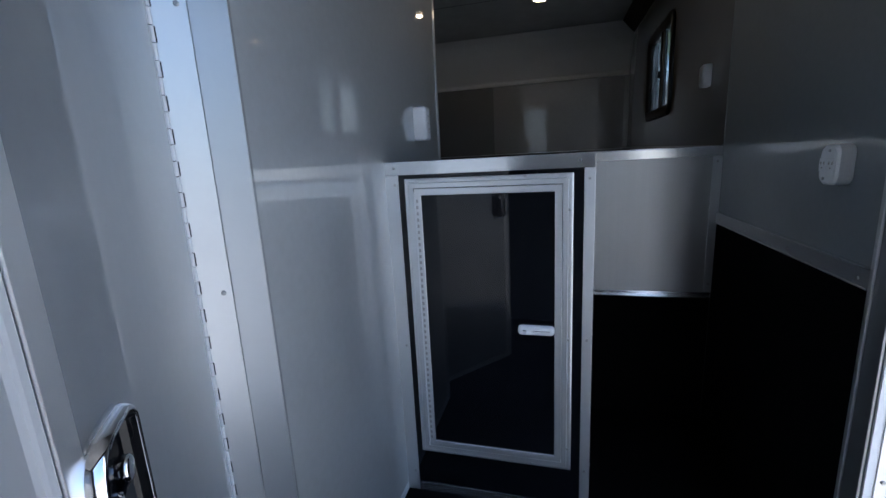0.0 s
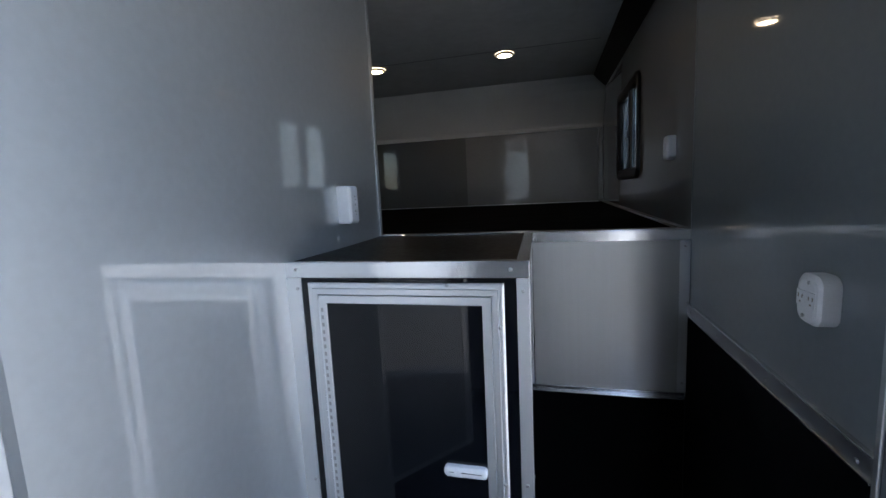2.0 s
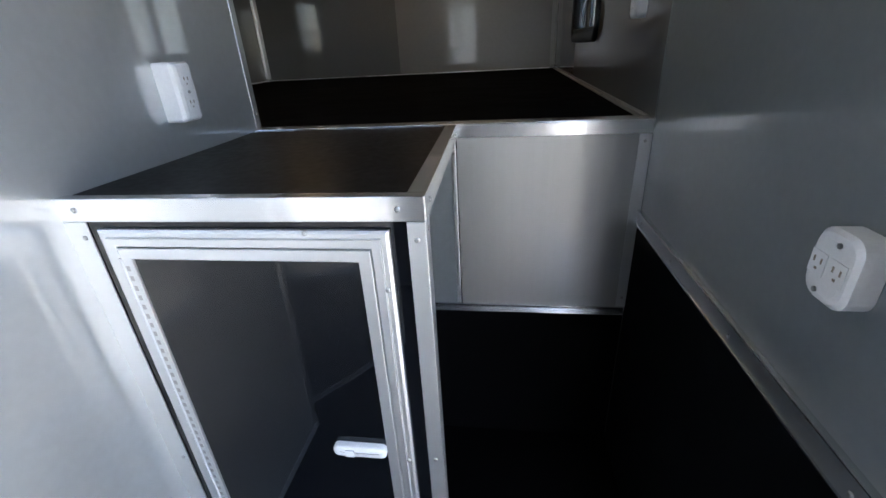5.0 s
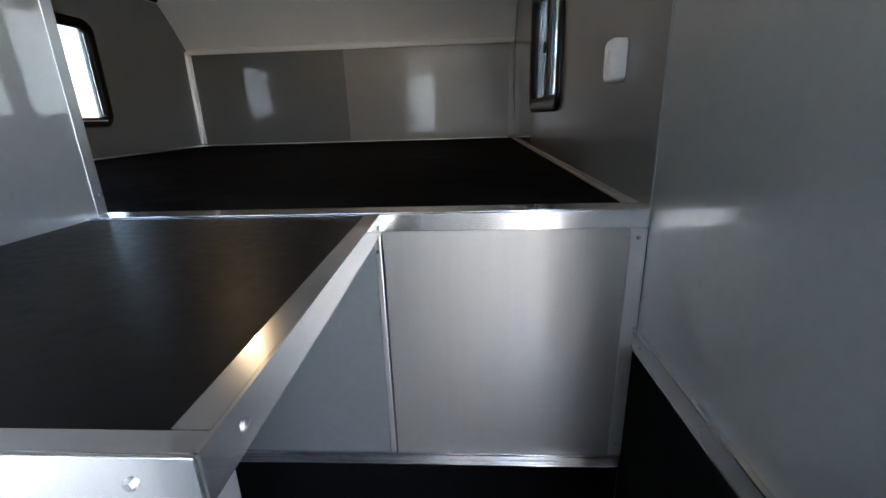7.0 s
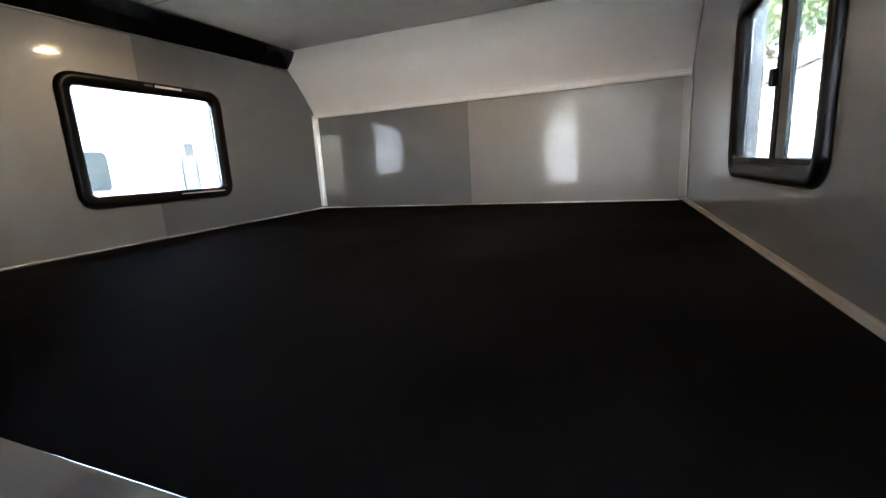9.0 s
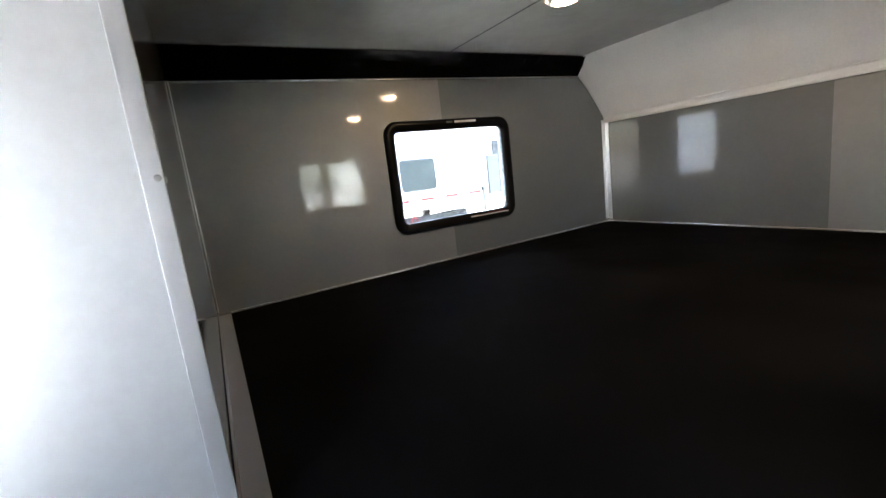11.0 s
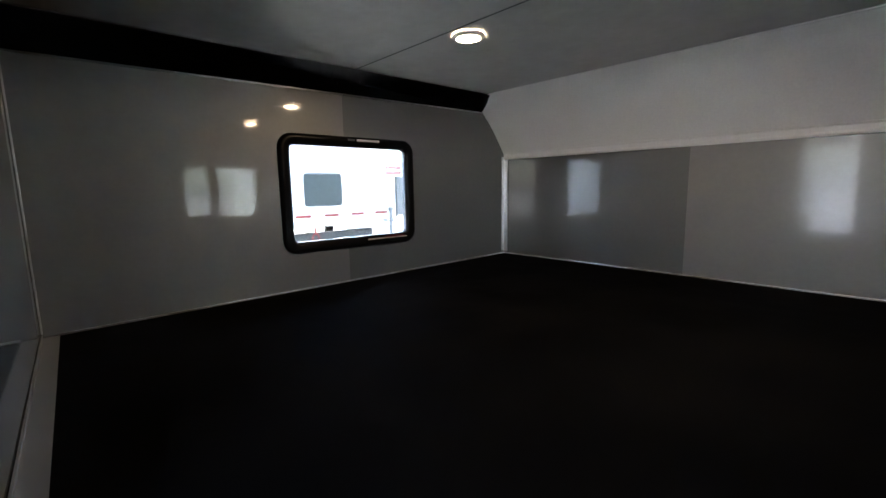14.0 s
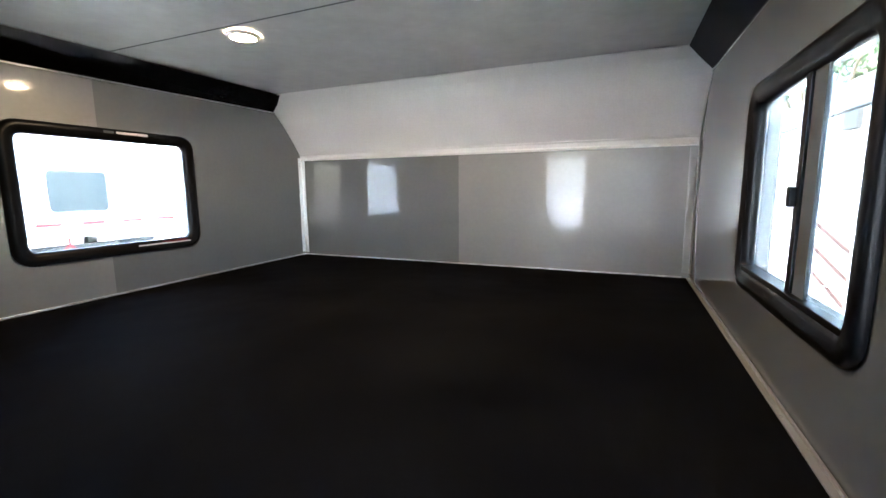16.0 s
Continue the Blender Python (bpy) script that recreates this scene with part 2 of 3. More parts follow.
    for a, b in zip(rows, rows[1:]):
        for i in range(k):
            bm.faces.new((a[i], a[(i + 1) % k], b[(i + 1) % k], b[i]))
    bmesh.ops.recalc_face_normals(bm, faces=bm.faces[:])
    return rows


def mesh_of(name, bm, material, smooth=False):
    data = bpy.data.meshes.new(name)
    bm.to_mesh(data)
    bm.free()
    data.materials.append(material)
    if smooth:
        for p in data.polygons:
            p.use_smooth = True
    return data


def part(name, bm, material, parent, label="", smooth=False):
    ob = new(name, mesh_of(name, bm, material, smooth))
    ob.parent = parent
    if label:
        tagged(ob, label=label)
    return ob


def setting(name, bm, material, label, category, smooth=False):
    return tagged(new(name, mesh_of(name, bm, material, smooth)), label, category, kind="structure")


def thing(name, label, category, group="", kind="", at=(0, 0, 0)):
    ob = new(name)
    ob.location = at
    return tagged(ob, label, category, group, kind)


SCREW = {}


def screw(parent, x, y, z, axis):
    """A small pan-head screw standing on a face; axis points out of it."""
    if axis not in SCREW:
        bm = bmesh.new()
        cylinder(bm, (0, 0, 0.0007), (0, 0, 1), 0.0040, 0.0014, seg=12)
        cylinder(bm, (0, 0, 0.0020), (0, 0, 1), 0.0040, 0.0012, seg=12, r2=0.0024)
        m = Vector(axis).to_track_quat("Z", "Y").to_matrix().to_4x4()
        bmesh.ops.transform(bm, matrix=m, verts=bm.verts[:])
        SCREW[axis] = mesh_of("screw", bm, STEEL)
    ob = new("screw", SCREW[axis])
    ob.parent = parent
    ob.location = Vector((x, y, z)) - parent.location
    return ob


# ---- the large structure ----
def sloped(bm):
    """The raised room falls a little towards its open edge."""
    for v in bm.verts:
        v.co.z -= (YN - v.co.y) * SLOPE
    return bm


SLANT = 0.028                            # the street wall closes in towards the nose


def slanted(bm):
    for v in bm.verts:
        if v.co.x < XL + 0.1:
            v.co.x += (v.co.y - YN) * SLANT
    return bm


setting("floor", boxes((XL - 0.20, XR + 0.06, YBACK, YN + 0.06, ZF - 0.06, ZF)), RUBBER, "black rubber floor of the trailer entry", "floor")
# curb side wall, with the entry door opening and a window opening
W2 = (0.800, 1.398, 1.124, 1.580)
bm = boxes((XR, XR + 0.06, YBACK, YD0, ZF, ZC), (XR, XR + 0.06, YD0, YD1, 1.80, ZC), (XR, XR + 0.06, YD1, -0.001, ZF, ZC))
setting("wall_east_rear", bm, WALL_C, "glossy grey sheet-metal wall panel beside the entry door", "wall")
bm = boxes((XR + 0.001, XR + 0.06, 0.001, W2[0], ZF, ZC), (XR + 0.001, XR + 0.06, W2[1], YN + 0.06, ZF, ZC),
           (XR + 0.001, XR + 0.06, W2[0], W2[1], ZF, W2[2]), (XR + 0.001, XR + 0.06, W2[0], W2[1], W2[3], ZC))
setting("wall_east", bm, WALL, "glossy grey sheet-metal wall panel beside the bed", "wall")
# street side wall in two panels that meet under the window
W1 = (0.855, 1.498, 1.119, 1.581)
SY = 1.137
bm = boxes((XL - 0.06, XL, YBACK, W1[0], ZF, ZC), (XL - 0.06, XL, W1[0], SY, ZF, W1[2]), (XL - 0.06, XL, W1[0], SY, W1[3], ZC))
setting("wall_west", slanted(bm), WALL_B, "glossy grey sheet-metal wall panel with a window", "wall")
bm = boxes((XL - 0.06, XL - 0.002, W1[1], YN + 0.06, ZF, ZC), (XL - 0.06, XL - 0.002, SY, W1[1], ZF, W1[2]), (XL - 0.06, XL - 0.002, SY, W1[1], W1[3], ZC))
setting("wall_west_front", slanted(bm), WALL, "glossy grey sheet-metal wall panel near the nose", "wall")
# nose wall in two panels, and the white coved panel above
SX = -0.505
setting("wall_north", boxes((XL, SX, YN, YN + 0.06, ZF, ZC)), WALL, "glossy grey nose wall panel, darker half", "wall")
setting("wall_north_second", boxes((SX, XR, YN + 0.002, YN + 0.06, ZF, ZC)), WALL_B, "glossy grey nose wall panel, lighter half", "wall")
cove = [(YN - 0.001, 1.552), (2.200, 1.605), (2.150, 1.672), (2.100, 1.732), (2.050, 1.783), (1.990, 1.830), (1.925, ZC + 0.002)]
bm = bmesh.new()
prism(bm, cove + [(YN - 0.001, ZC + 0.002)], "x", XL + 0.001, XR - 0.001)
setting("nose_panel", slanted(bm), NOSEWHITE, "white coved panel between nose wall and ceiling", "wall panel")
bm = bmesh.new()
prism(bm, [(YN, 1.532), (YN, 1.580), (YN - 0.012, 1.580), (YN - 0.018, 1.572), (YN - 0.010, 1.566), (YN - 0.010, 1.548), (YN - 0.014, 1.540), (YN - 0.012, 1.532)], "x", XL + 0.002, XR - 0.002)
setting("trim_nose", slanted(bm), NOSEWHITE, "white moulding strip along the nose wall", "trim")
# ceiling and roof
CY = 1.112
setting("ceiling", sloped(boxes((XL - 0.20, XR + 0.06, YBACK, CY - 0.002, ZC, ZC + 0.06), (XL - 0.20, XR + 0.06, CY + 0.002, YN + 0.06, ZC + 0.002, ZC + 0.06), bevel=0.0008)), CEIL, "pale grey ceiling skin with a cross seam", "ceiling")
setting("trim_ceiling_seam", sloped(boxes((XL + 0.15, XR - 0.135, CY - 0.0035, CY + 0.0035, ZC - 0.0008, ZC - 0.0002))), STILE, "thin grey sealed seam across the ceiling", "trim")
bm = bmesh.new()
prism(bm, [(XL, 1.797), (XL, ZC), (XL + 0.145, ZC)], "y", YC, 2.10)
setting("trim_band_west", slanted(sloped(bm)), BLACKTRIM, "black sloped band between wall and ceiling", "trim")
bm = bmesh.new()
prism(bm, [(XR, 1.795), (XR, ZC), (XR - 0.098, ZC)], "y", YBACK, 2.10)
setting("trim_band_east", sloped(bm), BLACKTRIM, "black sloped band between wall and ceiling", "trim")
for nm, x0, x1, y0 in (("trim_band_edge_west", XL, XL + 0.006, YC), ("trim_band_edge_east", XR - 0.006, XR, YBACK)):
    zb = 1.797 if x0 < 0 else 1.795
    setting(nm, slanted(sloped(boxes((x0, x1, y0, 2.055, zb - 0.006, zb + 0.002), bevel=0.001))), ALU_Y, "thin aluminium edge strip under the black band", "trim")
setting("trim_ceiling_west", slanted(sloped(boxes((XL + 0.138, XL + 0.150, YC, 1.93, ZC - 0.004, ZC - 0.0005)))), ALU_Y, "thin aluminium strip at the ceiling edge", "trim")
setting("trim_ceiling_north", sloped(boxes((XL + 0.14, XR - 0.13, 1.916, 1.932, ZC - 0.006, ZC - 0.0005), bevel=0.001)), NOSEWHITE, "thin white strip where the coved panel meets the ceiling", "trim")
# Unseen roof slab, added to keep sky light out of the ceiling seam.
setting("roof", boxes((XL - 0.24, XR + 0.10, YBACK - 0.06, YN + 0.08, ZC + 0.061, ZC + 0.09), bevel=0.004), WHITEPAINT, "unseen white outer roof, added to close the ceiling seam", "roof")
# back of the trailer, behind the camera
setting("wall_south", boxes((XL - 0.19, XR + 0.06, YBACK - 0.06, YBACK, ZF, ZC)), WALL, "glossy grey rear wall", "wall")
setting("underframe", boxes((XL + 0.05, XR - 0.05, YBACK + 0.2, YN - 0.1, -0.699, ZF - 0.061)), DARKMETAL, "dark underframe of the trailer", "underframe")
# partition and the cross wall behind the bed's edge
HY = -1.112
BOW = ((-1.112, -0.406), (-0.80, -0.4055), (-0.55, -0.4035), (-0.30, -0.3985), (-0.15, -0.4005), (YC, XE + 0.001))


def partition_x(y):
    """The partition sheet bows slightly into the entry before it falls back towards the bed."""
    for (y0, x0), (y1, x1) in zip(BOW, BOW[1:]):
        if y <= y1:
            k = (max(y, y0) - y0) / (y1 - y0)
            return x0 + (x1 - x0) * k
    return BOW[-1][1]


def soft_edges(bm, degrees=25):
    """Shade smoothly but for edges sharper than the angle."""
    for f in bm.faces:
        f.smooth = True
    for e in bm.edges:
        e.smooth = len(e.link_faces) == 2 and e.calc_face_angle() < radians(degrees)
    return bm


bend = [HY + 0.002 + (YC - 0.001 - HY - 0.002) * i / 30 for i in range(31)]
bend_x = [sum(partition_x(y + d) for d in (-0.09, -0.06, -0.03, 0.0, 0.03, 0.06, 0.09)) / 7 for y in bend]
bm = bmesh.new()
prism(bm, list(zip(bend_x, bend)) + [(x - 0.035, y) for x, y in zip(reversed(bend_x), reversed(bend))], "z", ZF, ZC)
soft_edges(bm)
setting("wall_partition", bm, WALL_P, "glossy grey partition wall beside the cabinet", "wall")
YSW = 0.068                              # the cross wall runs a little askew
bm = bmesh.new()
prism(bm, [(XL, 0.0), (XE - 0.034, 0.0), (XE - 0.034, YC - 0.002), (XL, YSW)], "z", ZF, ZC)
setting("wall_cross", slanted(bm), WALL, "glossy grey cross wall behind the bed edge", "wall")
# lower black lining
setting("lining_east", boxes((XR - 0.0045, XR - 0.0005, YD1 + 0.05, 0.0, ZF, 0.673)), RUBBER, "black rubber kick lining on the lower wall", "wall lining")
setting("lining_riser", boxes((XP, XR - 0.005, 0.001, 0.02, ZF, ZR)), RUBBER, "black rubber kick lining under the riser panel", "wall lining")
# riser in two sheets
setting("riser_panel", boxes((RJ - 0.0120, XR - 0.001, 0.0, 0.018, ZR + 0.001, 0.934)), SHEET, "brushed aluminium riser panel under the bed", "wall panel")
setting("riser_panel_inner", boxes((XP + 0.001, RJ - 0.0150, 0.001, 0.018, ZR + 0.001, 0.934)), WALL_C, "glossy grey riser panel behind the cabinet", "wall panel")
# bed deck
setting("bed_platform", slanted(sloped(boxes((XL + 0.001, XR - 0.001, 0.040, YN - 0.001, 0.890, ZB - 0.002)))), BEDTOP, "raised bed platform covered in black vinyl", "bed platform")


def strip(name, label, mat, *specs, screws=(), bevel=0.0012, slope=False):
    bm = boxes(*specs, bevel=bevel)
    ob = setting(name, slanted(sloped(bm) if slope else bm), mat, label, "trim")
    for x, y, z, axis in screws:
        screw(ob, x, y, z - (YN - y) * SLOPE if slope else z, axis)
    return ob


# riser trims
strip("trim_bed_edge", "aluminium angle capping the bed edge", ALU_X, (XE + 0.001, XR - 0.001, -0.006, 0.044, 0.935, 0.938), (XE + 0.001, XR - 0.001, -0.006, -0.003, 0.903, 0.9345))
strip("trim_riser_foot", "aluminium angle at the riser's foot", ALU_X, (XP + 0.001, XR - 0.008, -0.006, -0.0005, ZR - 0.002, ZR + 0.016), (XP + 0.001, XR - 0.008, -0.018, -0.0065, ZR - 0.002, ZR + 0.001))
strip("trim_riser_side", "flat aluminium strip on the riser's outer edge", ALU_Z, (XR - 0.030, XR - 0.001, -0.0035, -0.0003, ZR + 0.018, 0.908), screws=[(XR - 0.016, -0.0035, 0.885, (0, -1, 0)), (XR - 0.016, -0.0035, 0.448, (0, -1, 0))])
strip("trim_riser_joint", "narrow aluminium joint strip on the riser", ALU_Z, (RJ - 0.026, RJ - 0.0155, -0.004, -0.0005, ZR + 0.018, 0.901), screws=[(RJ - 0.0205, -0.004, 0.865, (0, -1, 0))])
# right wall angle over the lining
sc = [(XR - 0.0075, y, 0.688, (-1, 0, 0)) for y in (-0.757, -0.50, -0.25, -0.042)]
lining = strip("trim_lining", "bright aluminium angle with raised edges over the black wall lining", ALU_R, (XR - 0.0075, XR - 0.005, YD1 + 0.052, -0.005, 0.672, 0.709), screws=sc)
part("lip", boxes((XR - 0.0105, XR - 0.0076, YD1 + 0.052, -0.005, 0.672, 0.6755), (XR - 0.0105, XR - 0.0005, YD1 + 0.052, -0.005, 0.7095, 0.7125), bevel=0.0006), ALU_Y, lining, "raised aluminium edge")
# bed perimeter trims
strip("trim_bed_east", "dull aluminium angle along the bed's side", ALU_D, (XR - 0.016, XR - 0.001, 0.046, YN - 0.002, ZB - 0.001, ZB + 0.003), (XR - 0.005, XR - 0.001, 0.046, YN - 0.002, ZB + 0.0035, ZB + 0.011),
      screws=[(XR - 0.010, y, ZB + 0.003, (0, 0, 1)) for y in (0.12, 0.55, 1.0, 1.5, 2.0)], slope=True)
strip("trim_bed_west", "aluminium angle along the bed's side", ALU_H, (XL + 0.0015, XL + 0.006, YSW + 0.045, YN - 0.004, ZB - 0.001, ZB + 0.007), slope=True)
strip("trim_bed_north", "aluminium angle along the nose wall", ALU_H, (XL + 0.007, XR - 0.034, YN - 0.008, YN - 0.0015, ZB - 0.001, ZB + 0.006))
bm = bmesh.new()
for a, b, z0, z1 in ((0.0055, 0.044, ZB - 0.001, ZB + 0.002), (0.0007, 0.005, ZB - 0.001, ZB + 0.010)):
    prism(bm, [(XL + 0.007, YSW + a), (XE - 0.034, YC + a), (XE - 0.034, YC + b), (XL + 0.007, YSW + b)], "z", z0, z1)
setting("trim_bed_cross", slanted(sloped(bm)), ALU_S, "flat dull aluminium strip along the cross wall", "trim")
# corner posts
strip("trim_corner_north_west", "aluminium corner strip at the nose", ALU_Z, (XL + 0.001, XL + 0.028, YN - 0.005, YN - 0.0015, ZB + 0.013, 1.531), (XL + 0.0005, XL + 0.004, YN - 0.030, YN - 0.006, ZB + 0.017, 1.55))
strip("trim_corner_north_east", "dull aluminium corner strip at the nose", ALU_D, (XR - 0.034, XR - 0.0035, YN - 0.003, YN + 0.001, ZB + 0.021, 1.531), (XR - 0.004, XR - 0.0005, YN - 0.032, YN - 0.004, ZB + 0.021, 1.55))
strip("trim_corner_south_west", "thin aluminium corner strip", ALU_Z, (XL + 0.0005, XL + 0.006, YSW + 0.0005, YSW + 0.006, ZB - 0.01, 1.78))
strip("trim_partition_end", "aluminium corner angle on the partition's end", ALU_S, (XE + 0.0015, XE + 0.0045, 0.014, YC + 0.0035, 0.939, ZC - 0.001), (XE - 0.030, XE + 0.001, YC + 0.0003, YC + 0.0035, 0.939, ZC - 0.001),
      screws=[(XE + 0.0045, 0.030, z, (1, 0, 0)) for z in (0.975, 1.392, 1.80)] + [(XE - 0.016, YC + 0.0035, z, (0, 1, 0)) for z in (1.39, 1.80)], bevel=0.0005)
setting("trim_wall_seam", boxes((XR - 0.002, XR - 0.0004, -0.0025, 0.0025, 0.700, 1.78), bevel=0.0006), WALL_C, "thin grey seam strip between wall panels", "trim")

# ---- inner door, standing open from a hinge on the partition's end ----
u = Vector((-0.8923, -0.4513, 0.0)).normalized()
out = Vector((0.4513, -0.8923, 0.0)).normalized()
ANGLED = Matrix(((u.x, out.x, 0, XP - 0.001), (u.y, out.y, 0, HY), (u.z, out.z, 1, 0), (0, 0, 0, 1)))
# the leaf's own axes: along it from the hinge, out of its face, up
along = Vector((0.617, -0.787, 0.0)).normalized()
face = Vector((0.787, 0.617, 0.0)).normalized()
LEAF_AXES = ANGLED.inverted() @ Matrix(((along.x, face.x, 0, -0.4921), (along.y, face.y, 0, -1.1546), (0, 0, 1, 0), (0, 0, 0, 1)))
LEAF_LONG = 0.512
Z0, Z1 = ZF + 0.005, ZC - 0.045


def on_leaf(bm):
    bmesh.ops.transform(bm, matrix=LEAF_AXES, verts=bm.verts[:])
    return bm


d2 = thing("door_2", "glossy grey inner door standing open on a full-height hinge, with a chrome paddle latch", "door", kind="structure")
d2.matrix_world = ANGLED
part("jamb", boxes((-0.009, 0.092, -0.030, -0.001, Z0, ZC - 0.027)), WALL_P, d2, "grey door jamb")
part("jamb_band", boxes((-0.010, 0.0422, -0.0005, 0.003, Z0, ZC - 0.027), bevel=0.001), ALU_J, d2, "flat aluminium jamb band")
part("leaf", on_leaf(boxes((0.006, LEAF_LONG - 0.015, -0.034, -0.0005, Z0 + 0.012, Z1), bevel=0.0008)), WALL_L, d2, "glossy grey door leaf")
part("leaf_edge", on_leaf(boxes((LEAF_LONG - 0.040, LEAF_LONG - 0.015, -0.0003, 0.0022, Z0 + 0.012, Z1), bevel=0.0008)), ALU_H, d2, "aluminium edge strip of the leaf")
part("leaf_end", on_leaf(boxes((LEAF_LONG - 0.0145, LEAF_LONG, -0.036, 0.0012, Z0 + 0.012, Z1), bevel=0.004)), ALU_K, d2, "rounded aluminium end of the leaf")
part("leaf_foot", on_leaf(boxes((0.006, LEAF_LONG - 0.041, -0.0003, 0.0022, Z0 + 0.012, Z0 + 0.034), bevel=0.0006)), ALU_K, d2, "aluminium foot strip of the leaf")
hinge = part("hinge", boxes((0.0440, 0.092, -0.0005, 0.0016, Z0, ZC - 0.03), bevel=0.0004), ALU_H, d2, "full-height aluminium piano hinge")
bm = bmesh.new()
cylinder(bm, (0, 0, 0), (0, 0, 1), 0.0042, 0.0222, seg=16)
box(bm, 0.0008, 0.0062, -0.0022, -0.0004, -0.0111, 0.0111)
KN = mesh_of("knuckle", bm, ALU_K)
bm = bmesh.new()
cylinder(bm, (0, 0, 0), (0, 0, 1), 0.0040, 0.0215, seg=16)
KNB = mesh_of("knuckle", bm, ALU_K)
SLOT = mesh_of("slot", boxes((-0.0014, 0.0014, -0.0003, 0.0004, -0.0108, 0.0108)), DARKP)
part("hinge_pin_gap", boxes((0.0925, 0.0985, -0.030, -0.0005, Z0, Z1)), DARKP, hinge, "dark gap behind the knuckles")
k = 0
z = Z0 + 0.015
while z < Z1 - 0.012:
    ob = new("knuckle", KN if k % 2 else KNB)
    ob.parent = hinge
    ob.location = (0.0950 if k % 2 else 0.0946, 0.0030, z)
    if k % 2 == 0:
        ob = new("slot", SLOT)
        ob.parent = hinge
        ob.location = (0.0905, 0.0018, z)
    z += 0.0233
    k += 1
for i in range(5):
    screw(hinge, 0.057, 0.0016, 0.747 + 0.425 * (i - 1), (0, 1, 0))


def corner_loop(u0, u1, v0, v1, radii, seg=7):
    """Outline with a radius of its own at each corner: +u+v, -u+v, -u-v, +u-v."""
    pts = []
    for su, sv, a0, rad in ((1, 1, 0, radii[0]), (-1, 1, 90, radii[1]), (-1, -1, 180, radii[2]), (1, -1, 270, radii[3])):
        cu = (u1 - rad) if su > 0 else (u0 + rad)
        cv = (v1 - rad) if sv > 0 else (v0 + rad)
        for i in range(seg + 1):
            a = radians(a0 + 90 * i / seg)
            pts.append((cu + rad * math.cos(a), cv + rad * math.sin(a)))
    return pts


def paddle_latch(parent, sx, z):
    bm = bmesh.new()
    prof = [(0.000, 0.0), (0.006, 0.0005), (0.011, 0.003), (0.0125, 0.0052), (0.011, 0.0068)]
    inner = [(0.011, 0.0070), (0.005, 0.0085), (0.0005, 0.012), (-0.0002, 0.013)]
    def outline(rows):
        return [[(sx + uu, dd, z + v) for uu, v in corner_loop(-0.041 + i, 0.041 - i, -0.073 + i, 0.064 - i, [0.030 - i] + [0.0195 - i] * 3)] for dd, i in rows]

    ring(bm, outline(prof))
    bezel = part("latch", on_leaf(bm), CHROME, parent, "chrome recessed paddle latch", True)
    bm = bmesh.new()
    ring(bm, outline(inner))
    box(bm, sx - 0.029, sx + 0.029, -0.0003, 0.0010, z - 0.060, z + 0.051)
    part("cup", on_leaf(bm), BLACKGLOSS, bezel, "black recess")
    part("paddle", on_leaf(boxes((sx - 0.018, sx + 0.009, 0.002, 0.007, z - 0.050, z + 0.012), bevel=0.002)), BLACKGLOSS, bezel, "black paddle")
    part("grip", on_leaf(boxes((sx + 0.010, sx + 0.017, 0.002, 0.010, z - 0.050, z + 0.020), bevel=0.002)), CHROME, bezel, "chrome grip edge")
    bm = bmesh.new()
    cylinder(bm, (sx - 0.004, 0.006, z + 0.026), (0, 1, 0), 0.009, 0.012, seg=16, bevel=0.002)
    part("lock", on_leaf(bm), CHROME, bezel, "chrome lock cylinder", True)


paddle_latch(d2, 0.443, 0.7217)
setting("wall_rear_cross", boxes((XL - 0.11, -0.503, -1.215, -1.180, ZF, ZC - 0.036)), WALL, "glossy grey cross wall behind the open inner door", "wall")
setting("trim_partition_foot", boxes((XP + 0.0003, XP + 0.003, HY + 0.003, CAB_Y - 0.005, ZF, ZF + 0.024), bevel=0.0006), ALU_K, "aluminium strip along the partition's foot", "trim")

# ---- entry door, open outwards ----
d1 = thing("door_1", "entry door standing open outwards on a full-height hinge", "door", kind="structure")
part("frame_flange", boxes((XR - 0.006, XR - 0.0005, YD1 - 0.001, YD1 + 0.050, ZF, 1.815), bevel=0.002), ALU_R, d1, "aluminium frame flange")
part("frame_lip", boxes((XR - 0.011, XR - 0.0065, YD1 + 0.038, YD1 + 0.048, ZF, 1.813), bevel=0.0015), ALU_Z, d1, "raised lip of the frame")
part("frame_flange", boxes((XR - 0.006, XR - 0.0005, YD0 - 0.050, YD0 + 0.001, ZF, 1.815), bevel=0.002), ALU_R, d1, "aluminium frame flange")
part("frame_flange", boxes((XR - 0.006, XR - 0.0005, YD0 + 0.002, YD1 - 0.002, 1.766, 1.815), bevel=0.002), ALU_R, d1, "aluminium frame flange")
part("jamb", boxes((XR, XR + 0.075, YD1 - 0.006, YD1 - 0.0005, ZF, 1.779)), WHITEPAINT, d1, "white painted door jamb")
part("jamb", boxes((XR, XR + 0.075, YD0 + 0.0005, YD0 + 0.006, ZF, 1.779)), ALU_D, d1, "dull aluminium door jamb")
hinge = part("hinge", boxes((XR + 0.014, XR + 0.036, YD1 - 0.0085, YD1 - 0.0065, ZF, 1.76)), ALU_Z, d1, "full-height aluminium door hinge")
bm = bmesh.new()
cylinder(bm, (0, 0, 0), (0, 0, 1), 0.006, 0.046, seg=10, bevel=0.001)
KN2 = mesh_of("knuckle", bm, ALU_Z, True)
for i in range(37):
    ob = new("knuckle", KN2)
    ob.parent = hinge
    ob.location = (XR + 0.041, YD1 - 0.010 - 0.002 * (i % 2), ZF + 0.03 + 0.0485 * i)
